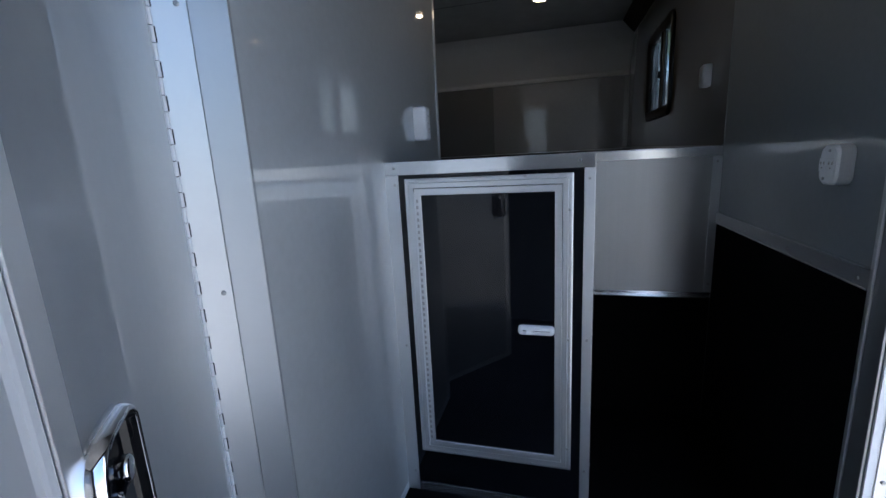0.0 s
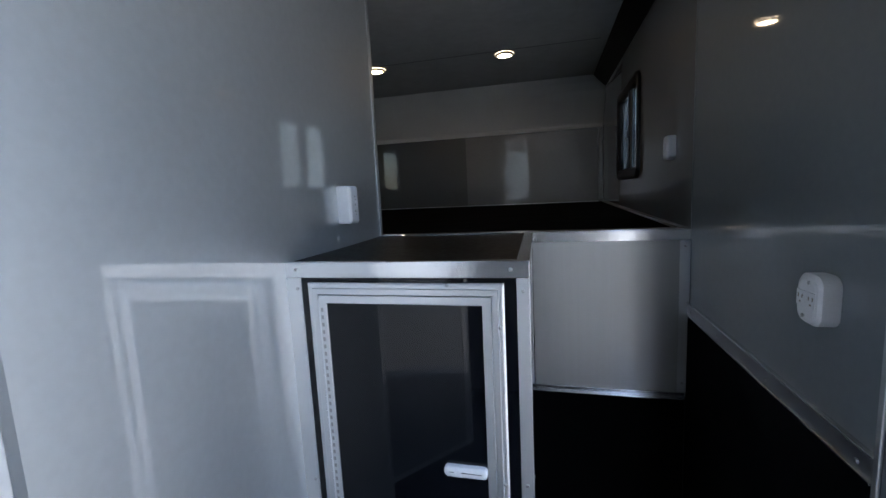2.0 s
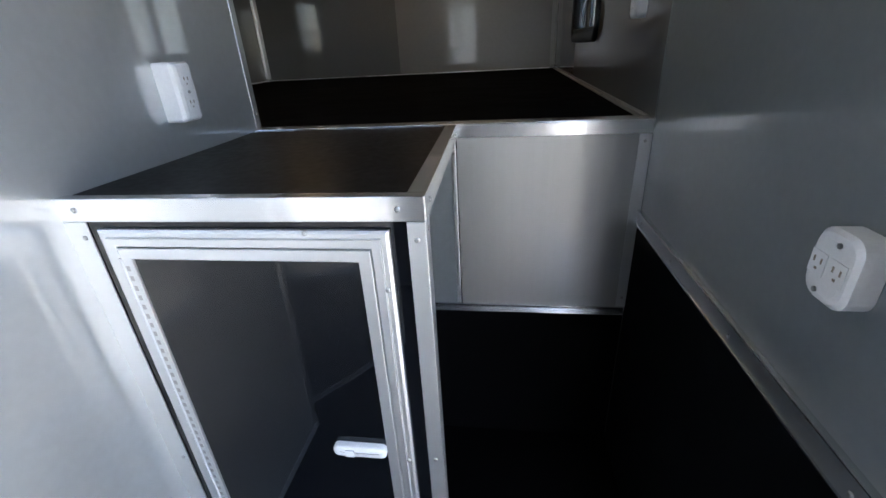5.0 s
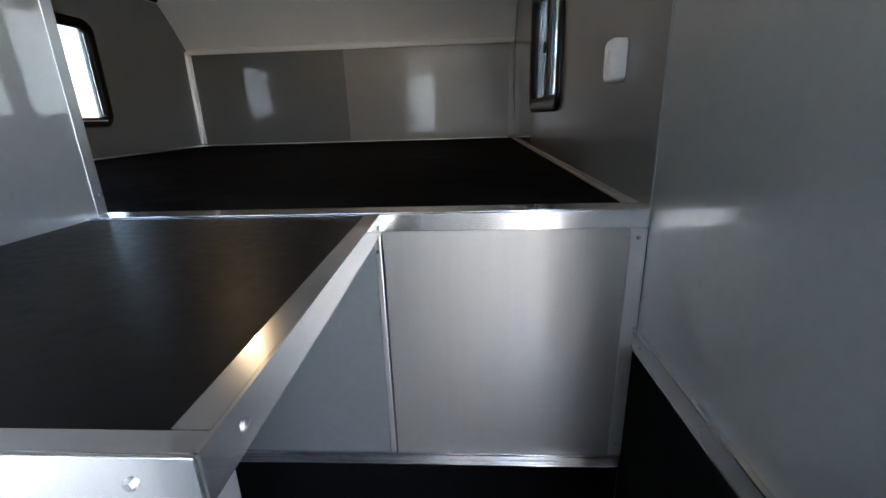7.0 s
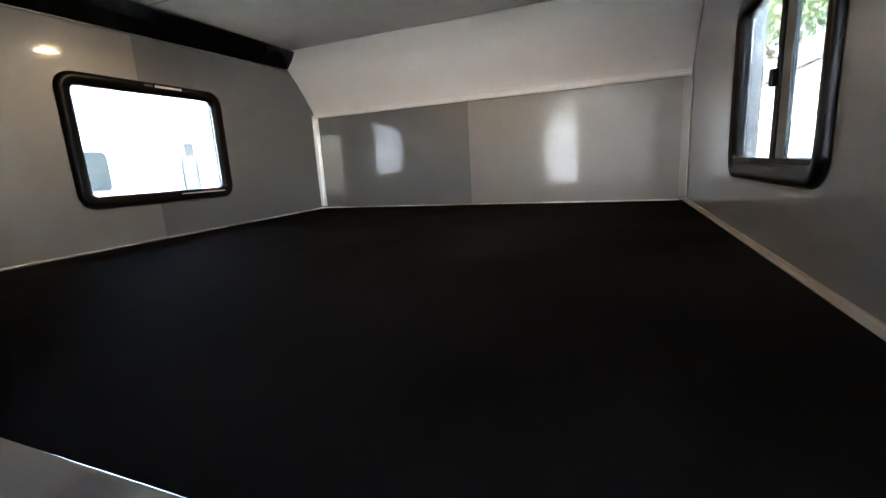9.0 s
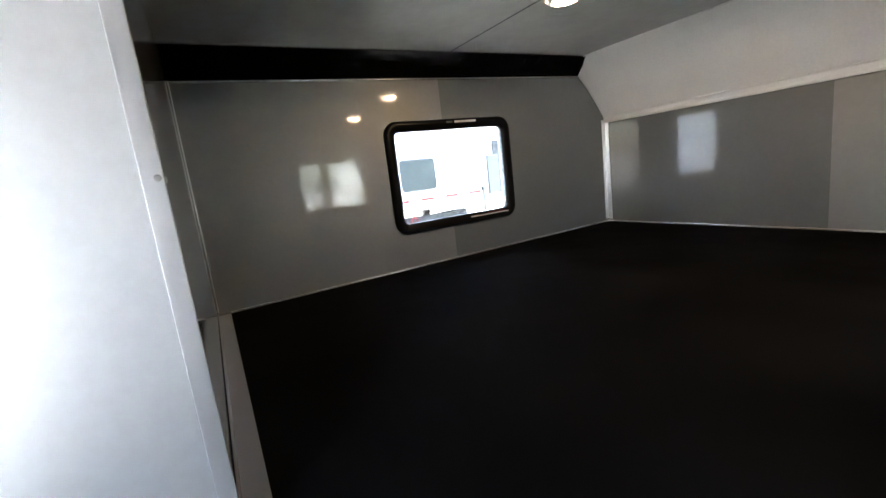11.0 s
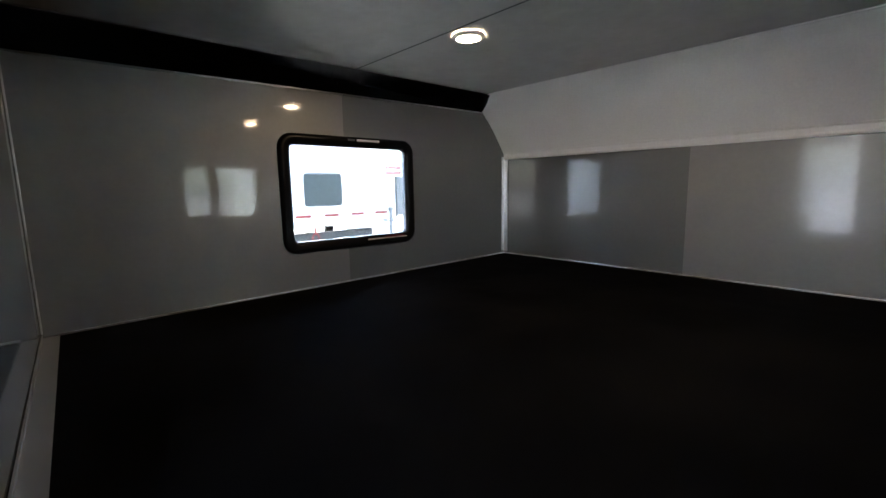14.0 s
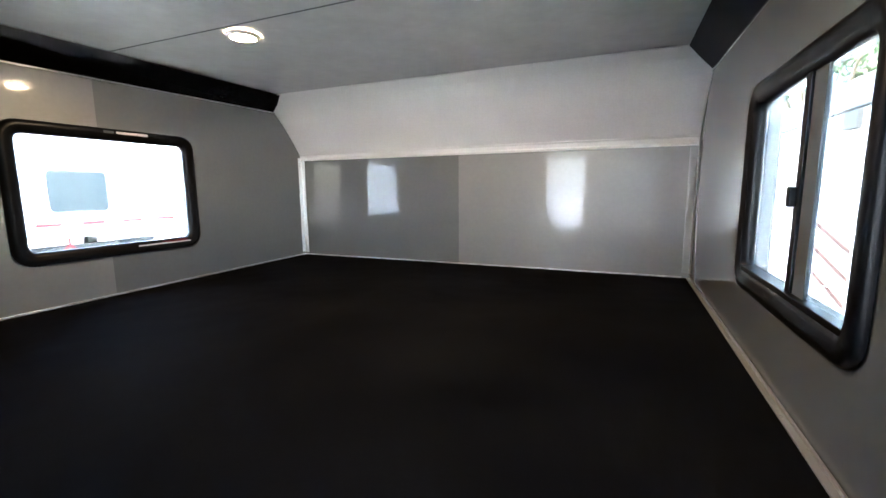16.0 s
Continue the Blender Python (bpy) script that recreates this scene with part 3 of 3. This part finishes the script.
for i in range(19):
    screw(hinge, XR + 0.024, YD1 - 0.0085, ZF + 0.05 + 0.096 * i, (0, -1, 0))
leaf = part("leaf", boxes((XR + 0.075, XR + 1.18, YD1 - 0.030, YD1 + 0.012, ZF, 1.77), bevel=0.004), WHITEPAINT, d1, "white painted door leaf")
band = part("leaf_edge", boxes((XR + 0.048, XR + 0.074, YD1 - 0.020, YD1 + 0.010, ZF, 1.77), bevel=0.002), ALU_Z, d1, "aluminium edge of the leaf")
for i in range(18):
    screw(band, XR + 0.062, YD1 - 0.020, ZF + 0.09 + 0.096 * i, (0, -1, 0))
part("threshold", boxes((XR, XR + 0.075, YD0, YD1 - 0.007, ZF - 0.02, ZF + 0.012), bevel=0.003), ALU_Y, d1, "aluminium threshold")


# ---- windows ----
def window(name, label, x, s, y0, y1, z0, z1, opening, slider, turn=0.0):
    """Frame outline y0..y1, z0..z1 on the wall face x; s is +1 where the room lies on the +x side."""
    w = thing(name, label, "window", kind="structure")
    w.matrix_world = Matrix.Translation((x, YN, 0)) @ Matrix.Rotation(turn, 4, "Z") @ Matrix.Translation((-x, -YN, 0))
    oy0, oy1, oz0, oz1 = opening
    bm = bmesh.new()
    steps = [(0.0003, 0.0, 0.062), (0.009, 0.001, 0.062), (0.015, 0.008, 0.056), (0.016, 0.022, 0.044), (0.011, 0.034, 0.034), (0.009, 0.046, 0.026), (-0.014, 0.047, 0.025), (-0.026, 0.046, 0.026), (-0.028, 0.020, 0.05)]
    ring(bm, [[(x + s * d, u, v) for u, v in round_loop(y0 + i, y1 - i, z0 + i, z1 - i, r)] for d, i, r in steps])
    part("window_frame", bm, FRAME, w, "black rubber-edged window frame", True)
    i = 0.047
    ym = 1.056
    if slider:
        panes = ((y0 + i + 0.001, ym - 0.005, -0.010), (ym + 0.019, y1 - i - 0.001, -0.020))
        part("mullion", boxes(sorted_box(x + s * -0.030, x + s * 0.004, ym - 0.004, ym + 0.018, z0 + i, z1 - i), bevel=0.002), FRAME, w, "black mullion")
        part("stile", boxes(sorted_box(x + s * -0.0065, x + s * -0.001, ym - 0.058, ym - 0.006, z0 + i, z1 - i), bevel=0.001), STILE, w, "grey stile of the sliding pane")
        part("slider_latch", boxes(sorted_box(x + s * 0.004, x + s * 0.016, ym + 0.004, ym + 0.022, 1.318, 1.356), bevel=0.003), FRAME, w, "small black latch")
        part("sill_track", boxes(sorted_box(x + s * -0.030, x + s * 0.010, y0 + i, y1 - i, z0 + i - 0.002, z0 + i + 0.010), bevel=0.002), FRAME, w, "black slider track")
    else:
        panes = ((y0 + i + 0.001, y1 - i - 0.001, -0.012),)
        part("bottom_latch", boxes(sorted_box(x + s * 0.0115, x + s * 0.021, y0 + 0.40, y0 + 0.625, z0 + 0.029, z0 + 0.034), bevel=0.0015), WHITEP, w, "slim white latch bar")
        part("latch_grip", boxes(sorted_box(x + s * 0.0095, x + s * 0.020, y0 + 0.50, y0 + 0.61, z0 + 0.0345, z0 + 0.041), bevel=0.0015), DARKRED, w, "red escape grip")
        part("top_sticker", boxes(sorted_box(x + s * 0.0165, x + s * 0.0175, y0 + 0.36, y0 + 0.48, z1 - 0.020, z1 - 0.010)), WHITEP, w, "small white sticker")
        part("top_tag", boxes(sorted_box(x + s * 0.0165, x + s * 0.0175, y0 + 0.315, y0 + 0.35, z1 - 0.020, z1 - 0.010)), STILE, w, "small grey tag")
    for a, b, d in panes:
        p = part("pane", boxes(sorted_box(x + s * (d - 0.002), x + s * (d + 0.002), a, b, z0 + i, z1 - i)), GLASS_DARK if d == -0.010 else GLASS_TINT, w, "tinted glass")
        p.visible_shadow = False
    return w


def sorted_box(xa, xb, y0, y1, z0, z1):
    return (min(xa, xb), max(xa, xb), y0, y1, z0, z1)


window("window_1", "rounded black-framed escape window with a clear pane", XL, 1, 0.833, 1.520, 1.097, 1.603, W1, False, turn=-math.atan(SLANT))
window("window_2", "rounded black-framed sliding window with two panes", XR, -1, 0.778, 1.420, 1.102, 1.602, W2, True)

# ---- cabinet ----
cab = thing("cabinet", "open-sided cabinet with black top, aluminium angle trim and a black door", "cabinet")
bm = bmesh.new()
prism(bm, [(XE - 0.010, CAB_Y + 0.004), (CAB_X - 0.004, CAB_Y + 0.004), (CAB_XB - 0.004, -0.007), (XE - 0.010, -0.007)], "z", ZT - 0.020, ZT)
part("tabletop", bm, TABLETOP, cab, "black laminate top")
t1 = part("front_trim", boxes((XP + 0.001, CAB_X, CAB_Y - 0.003, CAB_Y, 0.902, ZT + 0.003), (XP + 0.001, CAB_X - 0.003, CAB_Y, CAB_Y + 0.017, ZT + 0.0005, ZT + 0.003), bevel=0.0008), ALU_X, cab, "aluminium angle on the front edge")
for x in (-0.375, 0.112):
    screw(t1, x, CAB_Y - 0.003, 0.920, (0, -1, 0))
bm = bmesh.new()
for a, b, y0, z0, z1 in ((-0.003, 0.0005, CAB_Y + 0.001, 0.902, ZT + 0.003), (-0.026, -0.0031, CAB_Y + 0.0175, ZT + 0.0005, ZT + 0.003)):
    prism(bm, [(CAB_X + a, y0), (CAB_X + b, y0), (CAB_XB + b, -0.007), (CAB_XB + a, -0.007)], "z", z0, z1)
t2 = part("side_trim", bm, ALU_Y, cab, "aluminium angle on the side edge")
for y in (-0.52, -0.04):
    screw(t2, CAB_X + 0.0004 + (CAB_XB - CAB_X) * (y - CAB_Y) / -CAB_Y, y, 0.918, (1, 0, 0))
p1 = part("post", boxes((CAB_X - 0.026, CAB_X, CAB_Y - 0.0035, CAB_Y - 0.0005, ZF, 0.9015), (CAB_X - 0.003, CAB_X, CAB_Y, CAB_Y + 0.026, ZF, 0.9015), bevel=0.001), ALU_S, cab, "aluminium corner post")
for zz in (0.876, 0.45, 0.05):
    screw(p1, CAB_X - 0.013, CAB_Y - 0.0035, zz, (0, -1, 0))
    screw(p1, CAB_X, CAB_Y + 0.012, zz + 0.012, (1, 0, 0))
p2 = part("post", boxes((XP + 0.001, XP + 0.040, CAB_Y - 0.0035, CAB_Y - 0.0005, ZF, 0.9015), bevel=0.001), ALU_S, cab, "aluminium corner post")
for zz in (0.876, 0.40, -0.03):
    screw(p2, XP + 0.030, CAB_Y - 0.0035, zz, (0, -1, 0))
part("bottom_rail", boxes((XP + 0.041, CAB_X - 0.027, CAB_Y - 0.0035, CAB_Y - 0.0005, ZF, ZF + 0.030), bevel=0.001), ALU_X, cab, "aluminium bottom rail")
part("front_panel", boxes((XP + 0.002, CAB_X - 0.005, CAB_Y, CAB_Y + 0.012, ZF, 0.905)), BLACKGLOSS, cab, "black front panel")
door = part("door", boxes((-0.300, 0.058, CAB_Y - 0.0105, CAB_Y - 0.006, 0.085, 0.856)), BLACKGLOSS, cab, "glossy black door panel")


def picture_frame(x0, x1, z0, z1, prof):
    """Mitred frame: prof lists (inset, height in front of the cabinet face)."""
    bm = bmesh.new()
    ring(bm, [[(x0 + i, CAB_Y - h, z0 + i), (x1 - i, CAB_Y - h, z0 + i), (x1 - i, CAB_Y - h, z1 - i), (x0 + i, CAB_Y - h, z1 - i)] for i, h in prof])
    return bm


f = part("door_frame", picture_frame(-0.346, 0.098, 0.050, 0.891, [(0, 0.0005), (0, 0.007), (0.004, 0.009), (0.010, 0.009), (0.0115, 0.008), (0.013, 0.012), (0.0245, 0.012), (0.026, 0.010), (0.026, 0.0005)]), ALU_S, cab, "stepped aluminium door frame")
for x, zz in ((-0.02, 0.888), (-0.24, 0.056), (-0.01, 0.056), (0.088, 0.80), (0.088, 0.45), (0.088, 0.12)):
    screw(f, x, CAB_Y - 0.009, zz, (0, -1, 0))
part("door_rim", picture_frame(-0.317, 0.0712, 0.0775, 0.8642, [(0, 0.0005), (0, 0.014), (0.001, 0.015), (0.0165, 0.015), (0.018, 0.014), (0.0181, 0.007)]), ALU_S, door, "aluminium rim of the cabinet door")
ch = part("hinge", boxes((-0.3195, -0.3175, CAB_Y - 0.014, CAB_Y - 0.001, 0.09, 0.855)), ALU_Z, cab, "piano hinge of the cabinet door")
bm = bmesh.new()
cylinder(bm, (0, 0, 0), (0, 0, 1), 0.0026, 0.0160, seg=10)
KN3 = mesh_of("knuckle", bm, ALU_K)
SLOT3 = mesh_of("slot", boxes((-0.0030, 0.0030, -0.0003, 0.0003, -0.0045, 0.0045)), ALU_D)
for i in range(44):
    ob = new("knuckle", KN3)
    ob.parent = ch
    ob.location = (-0.3182, CAB_Y - 0.0145, 0.10 + 0.0172 * i)
    if i < 43:
        ob = new("slot", SLOT3)
        ob.parent = ch
        ob.location = (-0.3100, CAB_Y - 0.0152, 0.1086 + 0.0172 * i)
bm = bmesh.new()
LX0, LX1, LZ0, LZ1 = -0.043, 0.053, 0.463, 0.488
ring(bm, [[(u, CAB_Y - d, v) for u, v in round_loop(LX0 + i, LX1 - i, LZ0 + i, LZ1 - i, r)] for d, i, r in ((0.0106, 0, 0.010), (0.020, 0, 0.010), (0.023, 0.003, 0.008), (0.0235, 0.0115, 0.0008))])
part("latch", bm, WHITEP, door, "white plastic slide latch", True)
part("latch_button", boxes((-0.020, -0.004, CAB_Y - 0.0265, CAB_Y - 0.0236, 0.467, 0.482), bevel=0.001), WHITEP, door, "latch button")


# ---- outlets and switches ----
def outlet(name, label, s, x, y, z, w, h, d, r, style):
    """Surface box on a wall face x; s +1: stands out towards +x."""
    o = thing(name, label, "switch" if style == "switch" else "outlet", group="" if style == "switch" else "wall outlets", at=(x, y, z))
    bm = bmesh.new()
    rows = ring(bm, [[(s * dd, u, v) for u, v in round_loop(-w / 2 + i, w / 2 - i, -h / 2 + i, h / 2 - i, rr)] for dd, i, rr in ((0.0004, 0, r), (d * 0.8, 0, r), (d * 0.95, 0.004, r), (d, 0.010, max(0.001, r - 0.006)))])
    bm.faces.new(rows[-1])
    bmesh.ops.recalc_face_normals(bm, faces=bm.faces[:])
    part("body", bm, WHITEP, o, "white plastic box", False)
    if style == "switch":
        part("rocker", boxes(sorted_box(s * d, s * (d + 0.003), -0.010, 0.010, -0.018, 0.018), bevel=0.0012), WHITEP, o, "white rocker switch")
        part("indicator", boxes(sorted_box(s * (d + 0.0031), s * (d + 0.0036), -0.002, 0.002, -0.012, -0.008)), GREYP, o, "small grey indicator")
        return o
    if style == "duplex":
        places = ((0.0, -0.021), (0.0, 0.021))
        screws = ((0.0, 0.0),)
    else:
        places = ((-0.0135, 0.0), (0.0135, 0.0))
        screws = ((-0.006, 0.027), (0.006, -0.027))
    for yy, zz in places:
        f = part("socket", boxes(sorted_box(s * d, s * (d + 0.0010), yy - 0.011, yy + 0.011, zz - 0.0125, zz + 0.0125), bevel=0.0004), WHITEP, o)
        for a in (-0.005, 0.005):
            part("slot", boxes(sorted_box(s * (d + 0.0008), s * (d + 0.0014), yy + a - 0.0011, yy + a + 0.0011, zz, zz + 0.006)), SLOTP, f)
        part("slot", boxes(sorted_box(s * (d + 0.0008), s * (d + 0.0014), yy - 0.0018, yy + 0.0018, zz - 0.0075, zz - 0.0050)), SLOTP, f)
    for yy, zz in screws:
        bm = bmesh.new()
        cylinder(bm, (s * (d + 0.0008), yy, zz), (s, 0, 0), 0.003, 0.0016, seg=10)
        part("screw", bm, STEEL, o)
    return o


outlet("outlet", "white surface-mounted duplex outlet on the partition wall", 1, partition_x(-0.274) - 0.001, -0.274, 1.057, 0.054, 0.108, 0.043, 0.006, "duplex")
outlet("outlet", "white rounded outlet box with two sockets above the black lining", -1, XR, -0.660, 0.890, 0.060, 0.078, 0.030, 0.018, "square")
outlet("wall_switch", "white surface-mounted switch box on the wall beside the bed", -1, XR, 0.212, 1.193, 0.062, 0.080, 0.028, 0.014, "switch")


# ---- ceiling lamps ----
def puck_lamp(x, y):
    o = thing("ceiling_lamp", "small round warm puck lamp with a white rim on the ceiling", "ceiling lamp", group="ceiling lamps", at=(x, y, ZC - (YN - y) * SLOPE))
    bm = bmesh.new()
    loop = [(math.cos(2 * math.pi * i / 32), math.sin(2 * math.pi * i / 32)) for i in range(32)]
    ring(bm, [[(r * c, r * q, zz) for c, q in loop] for r, zz in ((0.052, -0.0003), (0.052, -0.005), (0.049, -0.009), (0.042, -0.012), (0.038, -0.0105))])
    part("rim", bm, WHITEP, o, "white plastic rim", True)
    bm = bmesh.new()
    rows = ring(bm, [[(r * c, r * q, zz) for c, q in loop] for r, zz in ((0.0385, -0.0100), (0.034, -0.0112), (0.022, -0.0116), (0.008, -0.0118))])
    bm.faces.new(rows[-1])
    part("diffuser", bm, GLOW, o, "glowing warm diffuser", True)
    return o


puck_lamp(-0.850, 1.185)
puck_lamp(-0.055, 1.183)

# ---- outside ----
setting("ground", boxes((-150, 150, -150, 150, -0.80, -0.70)), ASPHALT, "pale sunlit asphalt yard", "ground")


def neighbour_left():
    o = thing("parked_trailer", "white parked gooseneck trailer with a grey window and red tape", "trailer")
    x = -5.9
    bm = bmesh.new()
    prism(bm, [(-1.0, 0.85), (4.55, 0.85), (4.60, 0.90), (4.60, 1.50), (4.52, 1.57), (4.12, 1.63), (3.98, 2.05), (3.60, 2.75), (-1.0, 2.75)], "x", x - 2.4, x)
    part("nose", bm, WHITEPAINT, o, "white overhanging nose")
    part("body", boxes((x - 2.4, x, -9.0, -1.02, -0.25, 2.75), bevel=0.05), WHITEPAINT, o, "white main body")
    part("lower_rail", boxes((x - 0.02, x + 0.02, -1.0, 4.55, 0.80, 0.849), bevel=0.008), ALU_Y, o, "aluminium lower rail")
    part("corner_post", boxes((x + 0.001, x + 0.02, 4.622, 4.861, 0.90, 1.56), bevel=0.006), OUTPALE, o, "grey front corner panel")
    for y in (4.605, 4.862):
        part("post_edge", boxes((x + 0.001, x + 0.026, y, y + 0.016, 0.88, 1.57), bevel=0.003), OUTSTEEL, o, "dark edge strip")
    part("front_cap", boxes((x - 2.4, x, 4.61, 4.88, 0.86, 1.50), bevel=0.03), WHITEPAINT, o, "white front cap")
    for i in range(9):
        part("tape", boxes((x + 0.001, x + 0.004, 1.35 + 0.465 * i - 0.9, 1.60 + 0.465 * i - 0.9, 0.945, 0.985)), RED, o, "red reflective tape")
    part("hatch_latch", boxes((x + 0.001, x + 0.03, 4.02, 4.12, 1.36, 1.41), bevel=0.006), GREYP, o, "grey hatch latch")
    bm = bmesh.new()
    rows = ring(bm, [[(x + d, u, v) for u, v in round_loop(2.93 + i, 3.56 - i, 1.11 + i, 1.61 - i, 0.07)] for d, i in ((0.001, 0), (0.010, 0), (0.010, 0.012), (0.006, 0.014))])
    w = part("window", bm, OUTSTEEL, o, "thin dark window rim")
    for a, b in ((2.944, 3.235), (3.247, 3.546)):
        part("pane", boxes((x + 0.002, x + 0.007, a, b, 1.126, 1.594), bevel=0.002), TINT, w, "grey tinted pane")
    part("centre_bar", boxes((x + 0.001, x + 0.005, 3.2352, 3.2468, 1.126, 1.594)), OUTSTEEL, w, "dark centre bar")
    # Dark strip paints the shading along the window's top edge.
    part("top_rail", boxes((x + 0.0075, x + 0.011, 2.99, 3.51, 1.575, 1.592), bevel=0.001), OUTSTEEL, w, "dark strip for the shading at the window top")
    for y in (2.55, 3.50):
        leg = part("landing_leg", boxes((x - 0.55, x - 0.43, y, y + 0.12, -0.55, 0.80), bevel=0.01), OUTSTEEL, o, "steel landing leg")
        part("foot", boxes((x - 0.62, x - 0.36, y - 0.07, y + 0.19, -0.70, -0.55), bevel=0.01), OUTSTEEL, leg)
    bm = bmesh.new()
    hook = [(0.055 * math.cos(a), 0.075 * math.sin(a)) for a in [radians(-50 + 28 * i) for i in range(11)]]
    for (u0, v0), (u1, v1) in zip(hook, hook[1:]):
        cylinder(bm, (x - 0.02, 3.09 + (u0 + u1) / 2, 0.62 + (v0 + v1) / 2), (0, u1 - u0, v1 - v0), 0.014, 0.05, seg=8)
    box(bm, x - 0.03, x - 0.01, 3.075, 3.105, 0.69, 0.80)
    part("safety_hook", bm, RED, o, "red safety hook", True)
    part("coupler", boxes((x - 1.3, x - 1.1, 2.95, 3.15, 0.15, 0.80), bevel=0.02), OUTSTEEL, o, "gooseneck coupler")
    part("brace", boxes((x - 1.26, x - 1.14, 1.2, 2.94, 0.62, 0.72), bevel=0.01), OUTSTEEL, o)
    # Dark rail stands in for shaded ground and hitch below the nose.
    part("shade_rail", boxes((x - 0.42, x - 0.30, -0.98, 4.3, 0.56, 0.68), bevel=0.01), OUTSTEEL, o, "dark rail added for the shaded ground and hitch under the nose")
    part("cross_beam", boxes((x - 2.0, x - 0.2, 1.9, 2.02, 0.66, 0.79), bevel=0.01), OUTSTEEL, o, "dark cross beam")
    bm = bmesh.new()
    cylinder(bm, (x + 0.10, 4.42, 0.55), (0, 0, 1), 0.025, 0.9, seg=12)
    cylinder(bm, (x + 0.10, 4.42, 1.02), (0, 1, 0), 0.03, 0.07, seg=12)
    part("jack", bm, OUTPALE, o, "slim steel jack with a crank", True)


neighbour_left()


def parked_truck():
    o = thing("parked_truck", "white parked box truck with red stripes behind the trailer", "truck")
    x = -9.0
    part("box_body", boxes((x - 2.2, x, 6.5, 7.15, 1.62, 2.05), bevel=0.02), WHITEPAINT, o, "white cargo box")
    for z in (1.72, 1.86):
        part("stripe", boxes((x + 0.001, x + 0.006, 6.60, 7.10, z, z + 0.07)), PALERED, o, "red stripe paled by glare in its colour")
    part("dark_end", boxes((x - 2.1, x + 0.01, 7.16, 7.38, 1.60, 2.04), bevel=0.01), OUTSTEEL, o, "dark grey cab end")
    part("chassis", boxes((x - 2.1, x - 0.05, 5.4, 9.2, -0.05, 1.60), bevel=0.04), WHITEPAINT, o, "white lower body")
    for y in (6.0, 8.5):
        bm = bmesh.new()
        cylinder(bm, (x - 0.2, y, -0.30), (1, 0, 0), 0.40, 0.26, seg=28, bevel=0.03)
        part("wheel", bm, RUBBER, o, "black tyre", True)


parked_truck()


def neighbour_right():
    o = thing("parked_trailer", "white parked cargo trailer with three diagonal stripes, its shade in the paint colour", "trailer")
    x = 2.40
    part("body", boxes((x, x + 2.4, 2.2, 13.0, -0.08, 2.10), bevel=0.03), OUTSHADE, o, "white body with its shade put into the colour")
    part("top_rail", boxes((x - 0.015, x + 2.41, 2.2, 13.0, 2.11, 2.40), bevel=0.02), OUTPALE, o, "pale grey top rail")
    for i in range(3):
        bm = bmesh.new()
        z = 0.945 - 0.277 * i
        prism(bm, [(6.26, z), (6.26, z - 0.05), (5.42, z - 0.27), (5.42, z - 0.22)], "x", x - 0.012, x - 0.002)
        part("stripe", bm, STRIPE, o, "dull red diagonal stripe")
    part("marker_light", boxes((x - 0.05, x - 0.001, 5.50, 5.80, 1.90, 2.08), bevel=0.01), DARKMETAL, o, "dark marker light")
    part("skirt", boxes((x + 0.05, x + 2.3, 2.3, 12.9, -0.35, -0.085), bevel=0.01), DARKMETAL, o, "dark underframe")
    for y in (8.2, 9.1):
        bm = bmesh.new()
        cylinder(bm, (x + 0.12, y, -0.34), (1, 0, 0), 0.36, 0.22, seg=28, bevel=0.03)
        wh = part("wheel", bm, RUBBER, o, "black tyre", True)
        bm = bmesh.new()
        cylinder(bm, (x + 0.01, y, -0.34), (1, 0, 0), 0.20, 0.02, seg=24, bevel=0.006)
        part("rim", bm, ALU_Z, wh, "aluminium rim", True)


neighbour_right()


def tree(x, y, base, height, spread, seed):
    rnd = random.Random(seed)
    o = thing("tree", "green leafy tree standing beyond the parked trailers", "tree", group="trees beyond the yard", at=(x, y, base))
    bm = bmesh.new()
    cylinder(bm, (0, 0, height * 0.25), (0, 0, 1), 0.22, height * 0.5, seg=10, r2=0.13)
    tips = []
    for i in range(9):
        a = i * 2.4 + rnd.random()
        h0 = height * (0.38 + 0.1 * rnd.random())
        tip = Vector((math.cos(a) * spread * (0.5 + 0.4 * rnd.random()), math.sin(a) * spread * (0.5 + 0.4 * rnd.random()), height * (0.6 + 0.35 * rnd.random())))
        foot = Vector((0, 0, h0))
        mid = (tip + foot) / 2
        cylinder(bm, mid, tip - foot, 0.09, (tip - foot).length, seg=7, r2=0.03)
        tips.append(tip)
    part("trunk", bm, BARK, o, "brown trunk with limbs", True)
    verts, faces = [], []
    for tip in tips + [Vector((0, 0, height * 0.85))]:
        for c in range(420):
            d = Vector((rnd.gauss(0, 1), rnd.gauss(0, 1), rnd.gauss(0, 0.8)))
            p = tip + d * spread * 0.24
            q = Euler((rnd.random() * 6, rnd.random() * 6, rnd.random() * 6)).to_matrix()
            s = 0.09 + 0.07 * rnd.random()
            k = len(verts)
            verts += [p + q @ Vector(v) for v in ((-s, 0, 0), (0, -s * 0.5, 0.02), (s, 0, 0), (0, s * 0.5, 0.02))]
            faces.append((k, k + 1, k + 2, k + 3))
    data = bpy.data.meshes.new("crown")
    data.from_pydata([tuple(v) for v in verts], [], faces)
    data.materials.append(LEAF)
    crown = new("crown", data)
    crown.parent = o
    tagged(crown, label="loose green crown", kind="stuff")
    return o


tree(8.5, 13.0, -0.70, 6.5, 2.2, 3)
tree(6.5, 19.0, -0.70, 7.5, 2.6, 5)
